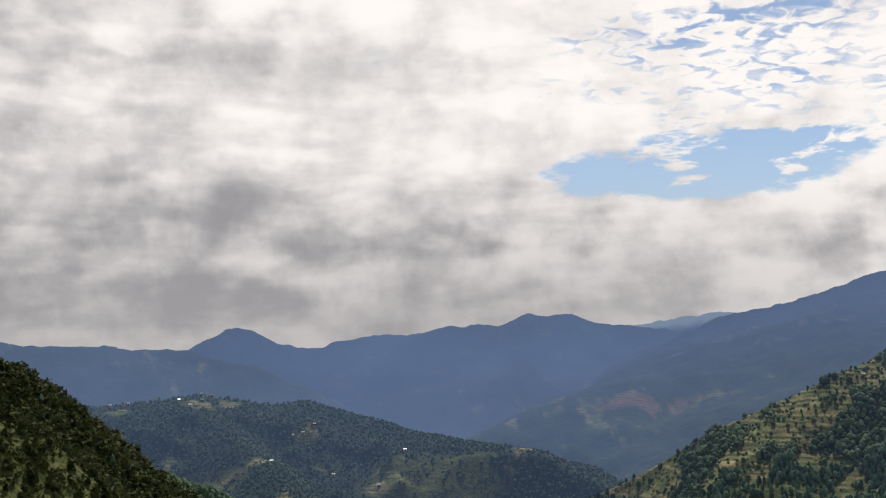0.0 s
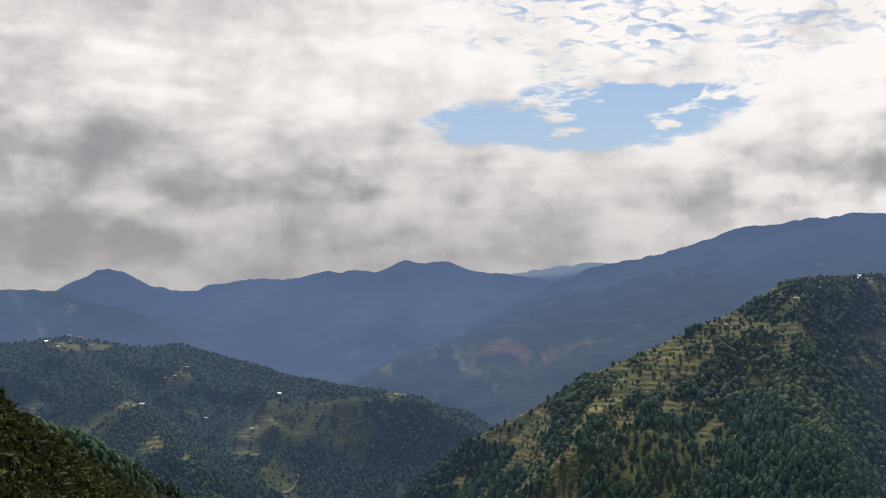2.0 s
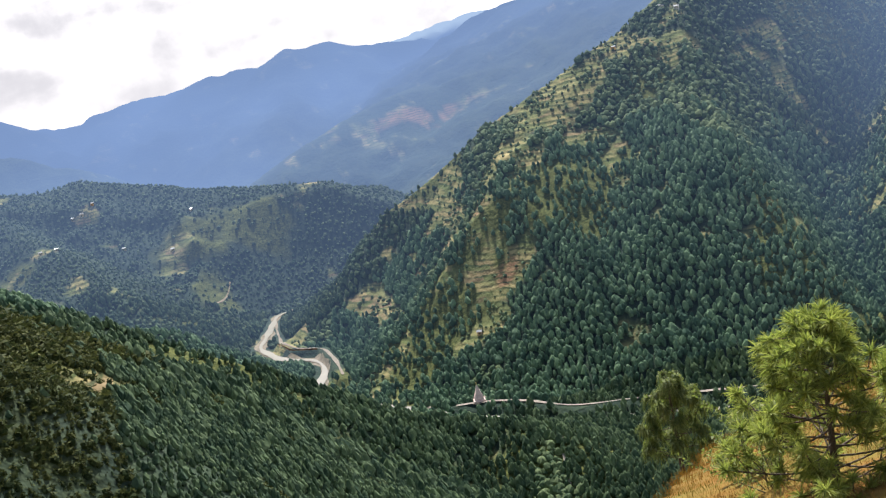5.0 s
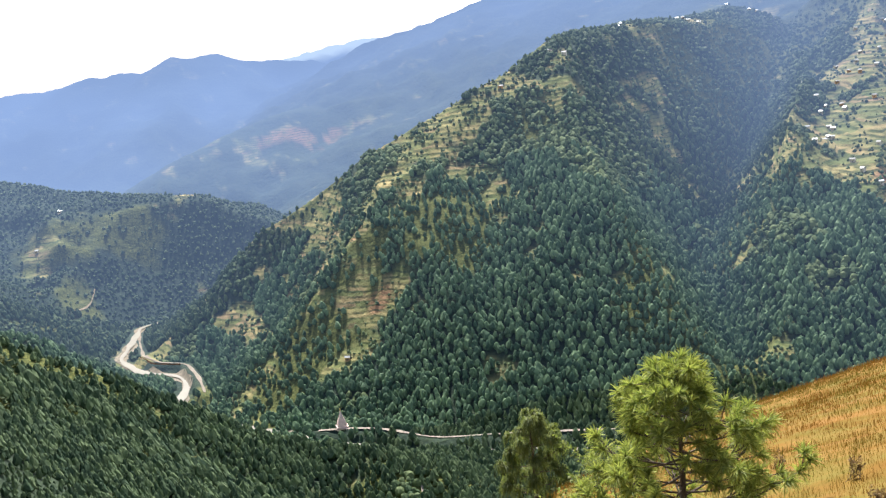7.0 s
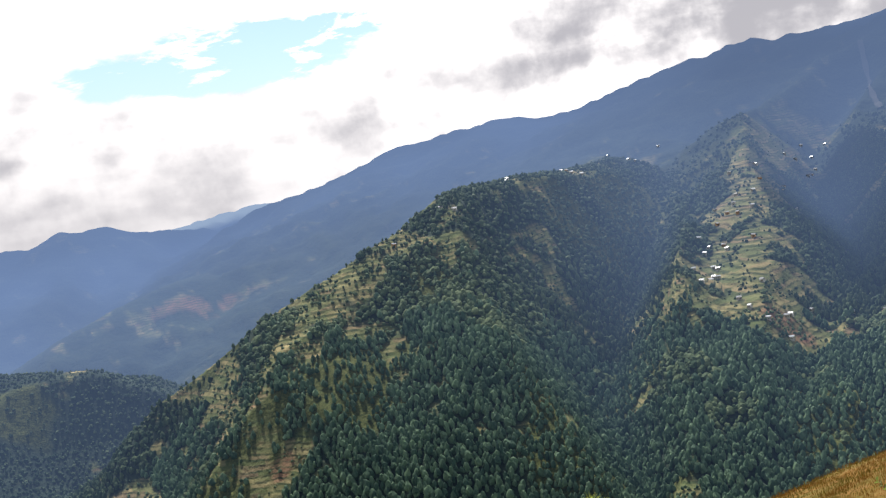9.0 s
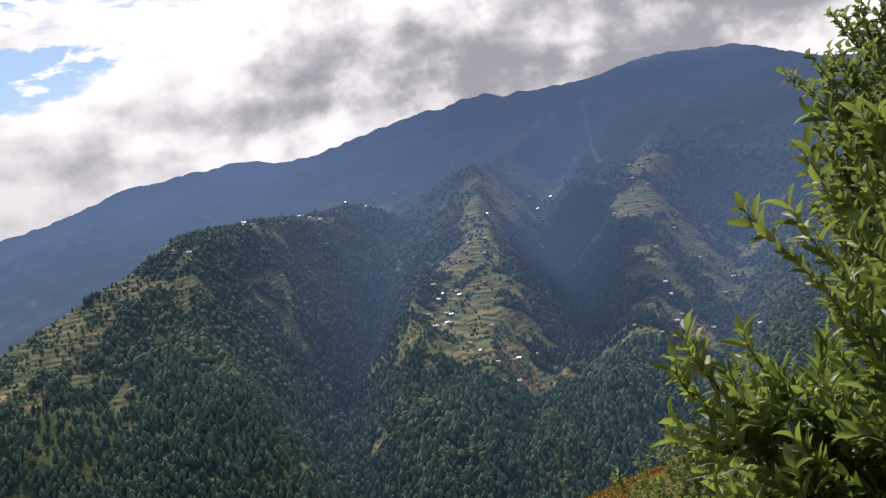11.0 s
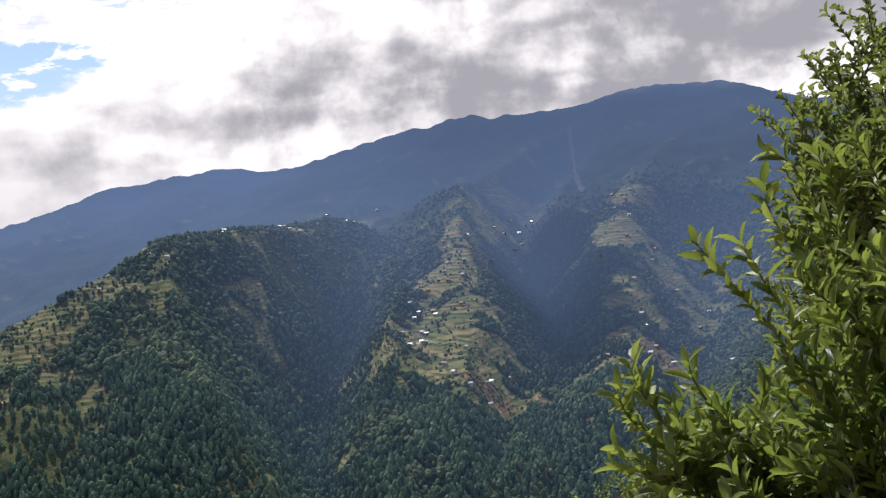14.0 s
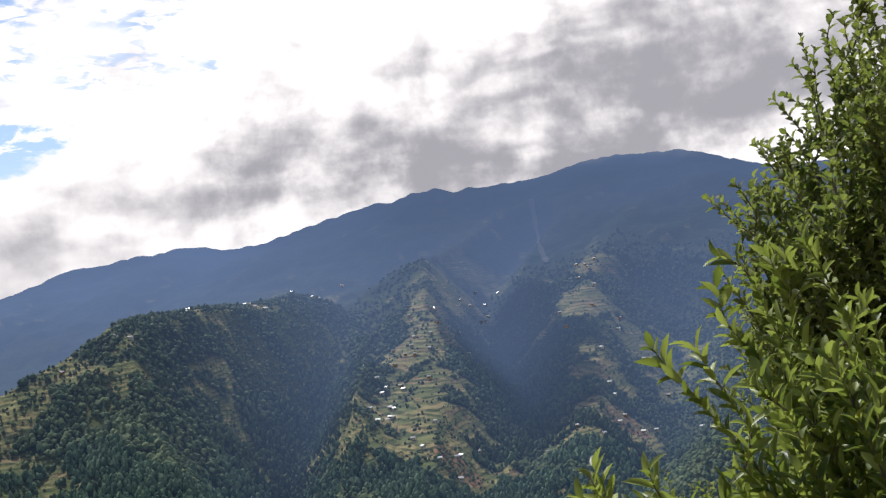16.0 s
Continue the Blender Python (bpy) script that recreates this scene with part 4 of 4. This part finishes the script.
def curve(a, b, c, k):
    """k + 1 points of a bow from a past b to c."""
    return [a.lerp(b, i / k).lerp(b.lerp(c, i / k), i / k) for i in range(k + 1)]


def rand_dir():
    return Vector(rng.normal(0, 1, 3)).normalized()


def leaf(geo, at, way, up, length, width, stations=2, curl=0.25):
    """A folded, curling leaf."""
    way = way.normalized()
    side = way.cross(up)
    side = side.normalized() if side.length > 1e-3 else way.orthogonal().normalized()
    nrm = side.cross(way)
    v = [tuple(at)]
    for k in range(stations):
        t = (k + 1) / (stations + 1)
        w = width * 0.5 * math.sin(math.pi * (0.12 + 0.80 * t)) ** 0.8
        c = at + way * length * t + nrm * length * curl * (0.5 * t - t * t)
        v += [tuple(c - side * w + nrm * w * 0.75), tuple(c), tuple(c + side * w + nrm * w * 0.75)]
    v.append(tuple(at + way * length - nrm * length * curl * 0.5))
    f = [(0, 1, 2), (0, 2, 3)]
    for k in range(stations - 1):
        a = 1 + 3 * k
        f += [(a, a + 3, a + 4), (a, a + 4, a + 1), (a + 1, a + 4, a + 5), (a + 1, a + 5, a + 2)]
    a = 1 + 3 * (stations - 1)
    f += [(a, len(v) - 1, a + 1), (a + 1, len(v) - 1, a + 2)]
    geo.add(v, f)


def leafy(geo, path, start, gap, length, width, stations, spread):
    """Leaves set round a shoot from part start of its length to the tip."""
    turn = rng.uniform(0, 6)
    lens = [0.0]
    for p, q in zip(path, path[1:]):
        lens.append(lens[-1] + (q - p).length)
    d = lens[-1] * start
    while d <= lens[-1]:
        i = max(k for k in range(len(path) - 1) if lens[k] <= d)
        t = (d - lens[i]) / max(lens[i + 1] - lens[i], 1e-6)
        p, ax = path[i].lerp(path[i + 1], t), (path[i + 1] - path[i]).normalized()
        u = ax.orthogonal().normalized()
        w = ax.cross(u)
        turn += 2.4
        out = math.cos(turn) * u + math.sin(turn) * w
        tip = d / lens[-1]
        way = ax * (0.45 + 0.6 * tip) + out * spread + rand_dir() * 0.18
        leaf(geo, p, way, ax + rand_dir() * 0.3, length * rng.uniform(0.7, 1.15) * (1.0 if tip < 0.9 else 0.8), width * rng.uniform(0.8, 1.15), stations, rng.uniform(0.1, 0.5))
        d += gap * rng.uniform(0.7, 1.3)


def leafy_plant(name, label, category, base, tips, leaf_len, leaf_wide, gap, stem_r, stations, side_shoots, spread, start, bow=0.35, leaf_mat=None, shoot=(0.15, 0.4)):
    """A shrub or small tree: stems from the base to the tips, each a part with its leaves."""
    root = tagged(new(name), label, category)
    root.location = base
    for tip in tips:
        wood, green = Geo(), Geo()
        a, c = Vector((0, 0, -0.05)) + Vector((rng.normal(0, 0.06), rng.normal(0, 0.06), 0)), tip - base
        b = a.lerp(c, 0.5) + Vector((0, 0, 1)) * c.length * bow * rng.uniform(0.3, 0.8) + rand_dir() * 0.06 * c.length
        path = curve(a, b, c, 10)
        wood.tube(path, [stem_r * (1 - 0.85 * k / 10) for k in range(11)], 5)
        leafy(green, path, start, gap, leaf_len, leaf_wide, stations, spread)
        for _ in range(side_shoots):
            k = rng.integers(5, 11)
            p, d = path[k], (path[k] - path[k - 1]).normalized()
            q = p + (d * 0.8 + rand_dir() * 0.75 + Vector((0, 0, 0.35))).normalized() * rng.uniform(*shoot)
            sub = curve(p, p.lerp(q, 0.5) + rand_dir() * 0.02, q, 4)
            wood.tube(sub, [stem_r * 0.35 * (1 - 0.15 * j) for j in range(5)], 4)
            leafy(green, sub, 0.15, gap, leaf_len, leaf_wide, stations, spread)
        stem = wood.make("stem", TWIG if stem_r < 0.02 else BARK, root)
        green.make("leaves", leaf_mat or LEAVES, stem)
    return root


def pine_tree(label, base, height_m, spread_m, tufts, needle, droop, low=0.04, mat=None):
    """A young long-needled pine: trunk, whorls of branches, tufts of needles at their ends."""
    root = tagged(new("pine_tree"), label, "pine tree")
    root.location = base
    lean = Vector((rng.normal(0, 0.03), rng.normal(0, 0.03), 0))
    trunk = Geo()
    spine = [lean * (k / 8) * height_m + Vector((0, 0, -0.1 + (height_m + 0.1) * k / 8)) for k in range(9)]
    trunk.tube(spine, [0.028 * height_m * (1 - 0.9 * k / 8) * 0.8 + 0.004 for k in range(9)], 8)
    trunk.make("trunk", BARK, root)
    n = tufts
    for i in range(n):
        h = low + (1 - low) * (i + rng.uniform(0, 1)) / n
        p = spine[0].lerp(spine[-1], h)
        a = i * 2.4 + rng.uniform(-0.4, 0.4)
        reach = spread_m * ((1.0 - h) / (1.0 - low)) ** (0.85 if low < 0.3 else 0.6) * rng.uniform(0.6, 1.12) + 0.04
        out = Vector((math.cos(a), math.sin(a), 0))
        q = p + out * reach + Vector((0, 0, reach * rng.uniform(0.05, 0.40)))
        wood, green = Geo(), Geo()
        path = curve(p, p.lerp(q, 0.55) - Vector((0, 0, 0.12 * reach)), q, 6)
        wood.tube(path, [0.012 * (1 - 0.09 * k) for k in range(7)], 5)
        ends = [(path[-1], (path[-1] - path[-2]).normalized())]
        for _ in range(int(1.5 + 3 * reach / spread_m)):
            k = rng.integers(2, 7)
            d = ((path[k] - path[k - 1]).normalized() + rand_dir() * 0.8 + Vector((0, 0, 0.4))).normalized()
            e = path[k] + d * rng.uniform(0.08, 0.26) * max(0.5, spread_m)
            wood.tube([path[k], path[k].lerp(e, 0.5), e], [0.007, 0.006, 0.005], 4)
            ends.append((e, d))
        for e, d in ends:
            for _ in range(84):
                w = (d * rng.uniform(0.0, 1.0) + rand_dir() * 0.8).normalized()
                s0 = e - d * rng.uniform(0, 0.06)
                ln = needle * rng.uniform(0.7, 1.1)
                mid = s0 + w * ln * 0.55
                end = s0 + w * ln - Vector((0, 0, ln * droop * rng.uniform(0.5, 1.3)))
                side = w.cross(rand_dir()).normalized() * (0.0048 if needle < 0.25 else 0.0080)
                green.add([tuple(s0 - side), tuple(s0 + side), tuple(mid + side), tuple(mid - side), tuple(end)], [(0, 1, 2), (0, 2, 3), (3, 2, 4)])
        branch = wood.make("branch", BARK, root)
        green.make("needles", mat or NEEDLES, branch)
    return root


def near_plants():
    top = sight(22.2, -16.5, 11.0)
    base = spot(21.3, 11.0)
    pine_tree("young bright green long-needled pine on the dry grass slope", base, top.z - base.z, 1.22, 72, 0.165, 0.15)
    top = sight(13.8, -18.4, 27.0)
    base = spot(13.8, 27.0)
    pine_tree("slender pine with drooping needles coloured as in shade below the grass edge", base, top.z - base.z, 1.0, 30, 0.26, 0.95, 0.55, SHADED_NEEDLES)
    base = spot(17.0, 15.0)
    pine_tree("small pine sapling on the dry grass slope", base, 1.1, 0.4, 9, 0.15, 0.3)
    # shrub with large leaves beside the path
    base = spot(60, 2.7)
    tips = [sight(a + 0.7, e - 1.2, r) for a, e, r in ((47.0, 0.0, 2.6), (44.8, -2.9, 2.5), (48.3, 2.2, 2.7), (49.2, 3.2, 2.8), (39.6, -9.6, 2.5), (42.5, -8.8, 2.6), (40.9, -9.4, 2.5), (43.2, -8.6, 2.55), (41.6, -10.8, 2.5), (46.6, -3.4, 2.5), (47.0, -6.8, 2.4), (50.8, -2.1, 2.5),
                                            (52.0, 1.0, 2.8), (49.4, -4.2, 2.4), (44.9, -10.2, 2.5), (42.0, -12.0, 2.5), (47.5, -11.1, 2.3), (43.3, -13.6, 2.4), (46.6, -5.6, 2.7))]
    for _ in range(150):
        a = rng.uniform(42.0, 59)
        lim = np.interp(a, [40.5, 43, 47.5, 49.5, 51.5, 54, 75], [-14.5, -12.5, -11, -7, -3.5, 0, 2])
        tips.append(sight(a, rng.uniform(-19, lim), rng.uniform(2.3, 3.2)))
    leafy_plant("leafy_shrub", "bright green leafy shrub with long upright leaves", "shrub", base, tips, 0.070, 0.0195, 0.0125, 0.007, 3, 4, 0.62, 0.60, 0.3, None, (0.07, 0.17))
    # small-leaved fruit tree behind it
    base = spot(56, 5.2)
    tips = [sight(a + 0.5, e - 0.8, 5.2) for a, e in ((51.4, 7.6), (48.9, 5.8), (49.9, 5.3), (53.0, 11.8), (51.8, 12.3), (54.5, 12.5), (48.2, 1.0), (57, 13))]
    for _ in range(250):
        a = 48.5 + 8.0 * rng.uniform(0, 1)
        lim = np.interp(a, [48.4, 49.5, 50.5, 52, 53, 55, 58], [2.2, 3.6, 4.4, 6.5, 8.5, 11.5, 13])
        tips.append(sight(a, rng.uniform(-7, lim), rng.uniform(4.6, 5.8)))
    leafy_plant("fruit_tree", "small-leaved fruit tree with thin upright shoots", "tree", base, tips, 0.056, 0.029, 0.020, 0.010, 2, 7, 0.80, 0.40, 0.15, SMALL_LEAVES, (0.10, 0.26))
    # thin shrubs on the grass
    for a, r, e, k in ((45.6, 9.0, -10.8, 11), (41.5, 9.5, -12.6, 9), (39.4, 10.5, -13.4, 6), (43.5, 8.0, -13.5, 12), (48.0, 7.0, -12.0, 12), (18.2, 13.0, -19.8, 5)):
        base = spot(a, r)
        tips = [sight(a + rng.normal(0, 1.7), e - rng.uniform(0, 4.0), r + rng.normal(0, 0.35)) for _ in range(3 * k)]
        leafy_plant("thin_shrub", "thin twiggy shrub with small leaves on dry grass", "shrub", base, tips, 0.066, 0.034, 0.024, 0.009, 1, 5, 0.9, 0.30, 0.2, SMALL_LEAVES, (0.12, 0.35))
    for a, r, tall_m in ((29.9, 12.0, 0.26), (25.6, 13.0, 0.16), (26.3, 14.5, 0.18), (33.0, 14.0, 0.14), (31.0, 10.0, 0.12)):
        base = spot(a, r)
        top = base.z + tall_m
        tips = [Vector((base.x + rng.normal(0, 0.05), base.y + rng.normal(0, 0.05), base.z + (top - base.z) * rng.uniform(0.5, 1.0))) for _ in range(6)]
        leafy_plant("dry_weed", "withered brown weed standing in dry grass", "weed", base, tips, 0.05, 0.022, 0.016, 0.004, 1, 2, 0.9, 0.25, 0.1, DRY_LEAVES, (0.03, 0.08))


near_plants()


def grass():
    """Tussocks of dry grass over the near slope."""
    n = 24000
    a = np.radians(rng.uniform(8, 54, n))
    r = rng.uniform(4.5 ** 1.5, 41.0 ** 1.5, n) ** (1 / 1.5)
    x, y = r * np.sin(a), r * np.cos(a)
    z = land(x, y)
    blades = 11
    m = n * blades
    cx, cy, cz = (np.repeat(q, blades) for q in (x, y, z))
    size = np.repeat(rng.uniform(0.6, 1.25, n), blades)
    ang, out = rng.uniform(0, 2 * math.pi, m), rng.uniform(0.02, 0.28, m) * size
    h = rng.uniform(0.02, 0.06, m) * size
    bend = rng.uniform(0.1, 0.6, m) * h
    px, py = cx + out * np.cos(ang), cy + out * np.sin(ang)
    w = rng.uniform(0.003, 0.006, m) * np.repeat(np.clip(r / 16, 0.6, 1.6), blades)
    wa = rng.uniform(0, 2 * math.pi, m)
    v = np.empty((m, 3, 3))
    v[:, 0] = np.stack([px - w * np.cos(wa), py - w * np.sin(wa), cz - 0.05], -1)
    v[:, 1] = np.stack([px + w * np.cos(wa), py + w * np.sin(wa), cz - 0.05], -1)
    v[:, 2] = np.stack([px + bend * np.cos(ang), py + bend * np.sin(ang), cz + h], -1)
    ob = mesh_object("dry_grass", v.reshape(-1, 3), np.arange(m * 3).reshape(-1, 3), STRAW, smooth=False)
    tagged(ob, "tussocks of tan and ochre dry grass on the slope", "grass", kind="stuff")


grass()


# ---------------------------------------------------------------- houses and the temple
def gable(geo, x0, x1, y0, y1, z0, z1, t):
    """A pitched roof of two thick slabs with its ridge along x."""
    ym = (y0 + y1) / 2
    for ya in (y0, y1):
        v = [(x0, ya, z0), (x1, ya, z0), (x1, ym, z1), (x0, ym, z1)]
        v += [(x, y, z + t) for x, y, z in v]
        q = [(0, 1, 2, 3), (4, 7, 6, 5), (0, 4, 5, 1), (1, 5, 6, 2), (2, 6, 7, 3), (3, 7, 4, 0)]
        geo.add(v, [k for a, b, c, d in q for k in ((a, b, c), (a, c, d))])


def house(label, wall_mat, roof_mat, long, deep, tall_m):
    root = tagged(new("house"), label, "house", "houses among the terraces")
    g = Geo()
    g.box((-long / 2, -deep / 2, -3.0), (long / 2, deep / 2, tall_m))
    v = [(-long / 2, -deep / 2, tall_m), (-long / 2, deep / 2, tall_m), (-long / 2, 0, tall_m + 1.6), (long / 2, -deep / 2, tall_m), (long / 2, deep / 2, tall_m), (long / 2, 0, tall_m + 1.6)]
    g.add(v, [(0, 2, 1), (3, 4, 5)])
    g.make("wall", wall_mat, root, smooth=False)
    g = Geo()
    gable(g, -long / 2 - 0.6, long / 2 + 0.6, -deep / 2 - 0.7, deep / 2 + 0.7, tall_m - 0.15, tall_m + 1.75, 0.18)
    g.make("roof", roof_mat, root, smooth=False)
    for i in range(3):
        g = Geo()
        x = long * (i - 1) * 0.3
        g.box((x - 0.5, -deep / 2 - 0.06, 0.0 if i == 1 else 0.9), (x + 0.5, -deep / 2 + 0.05, 2.0))
        g.make("door" if i == 1 else "window", DARK, root, smooth=False)
    return root


DARK = plain("dark_opening", (0.03, 0.03, 0.035), 0.5)
WHITEWASH = plain("whitewash", (0.46, 0.44, 0.41), 0.9, 0.1, 0.4)
OCHRE = plain("ochre_plaster", (0.42, 0.27, 0.16), 0.9, 0.15, 0.4)
TIN = plain("tin_roof", (0.34, 0.36, 0.38), 0.45, 0.15, 0.5)
SLATE = plain("slate_roof", (0.16, 0.17, 0.19), 0.7, 0.2, 0.6)


def village():
    kinds = [house("small whitewashed house with a bright tin roof", WHITEWASH, TIN, 7, 5, 3.8),
             house("small whitewashed house with a dark slate roof", WHITEWASH, SLATE, 7.5, 5, 4.0),
             house("small ochre mud house with a dark slate roof", OCHRE, SLATE, 6.5, 5, 3.6)]
    spots = [(33.2, 1765), (33.0, 1752), (4.9, 1440), (16.9, 1905), (17.6, 1900), (20.3, 2150), (23.2, 2400), (26.6, 2750), (26.9, 2760), (24.2, 2420),
             (42.4, 1960), (41.6, 1990), (30.1, 1960), (29.7, 1900), (32.7, 2320), (32.3, 2260), (35.9, 2950), (-18.0, 2690), (-17.5, 2685), (-21.5, 2690), (-22.3, 2695), (1.9, 1600), (-8.0, 2460)]
    cand = [f for f in FIELDS if 1600 < f[1] < 3100 and abs(f[0] - 8) > 4.5]
    while len(spots) < 107:
        a, d, lo, ac = cand[rng.integers(0, len(cand))]
        east = a > 28
        if rng.uniform() < (0.15 if east else 0.8):
            continue
        spots.append((a + math.degrees(ac * rng.normal(0, 0.55) / d), d + lo * rng.normal(0, 0.55)))
    for i, (a, r) in enumerate(spots):
        k = kinds[0] if i < 2 else kinds[(0, 0, 1, 2)[rng.integers(0, 4)]]
        p = spot(a, r)
        turn = -a + rng.normal(0, 25)
        m = pose(p.x, p.y, p.z + 0.3, 0, 0, turn)
        if i < 3:
            kinds[i].matrix_basis = m
        else:
            copy_thing(k, m)


village()


def temple():
    root = tagged(new("temple"), "pale pink tapering temple spire beside the valley road", "temple")
    p = spot(4.15, 1296)
    root.location = p
    stone = plain("pink_plaster", (0.55, 0.40, 0.36), 0.85, 0.15, 0.3)
    g = Geo()
    g.box((-7, -7, -4), (7, 7, 3))
    g.make("plinth", stone, root, smooth=False)
    g = Geo()
    w = [5.6, 5.4, 4.6, 3.6, 2.6, 1.7, 1.0, 0.4]
    for i, (a, b) in enumerate(zip(w, w[1:])):
        z0, z1 = 3 + 2.6 * i, 3 + 2.6 * (i + 1)
        v = [(sx * q, sy * q, z) for q, z in ((a, z0), (b, z1)) for sx, sy in ((-1, -1), (1, -1), (1, 1), (-1, 1))]
        f = [(k, (k + 1) % 4, 4 + (k + 1) % 4, 4 + k) for k in range(4)]
        g.add(v, [t for q in f for t in ((q[0], q[1], q[2]), (q[0], q[2], q[3]))])
    g.make("spire", stone, root, smooth=False)
    g = Geo()
    g.tube([Vector((0, 0, 21)), Vector((0, 0, 22)), Vector((0, 0, 23)), Vector((0, 0, 25))], [0.5, 0.9, 0.4, 0.1], 8)
    g.make("finial", plain("dull_brass", (0.5, 0.36, 0.14), 0.4, 0.1, 1.0, 1.0), root)


temple()
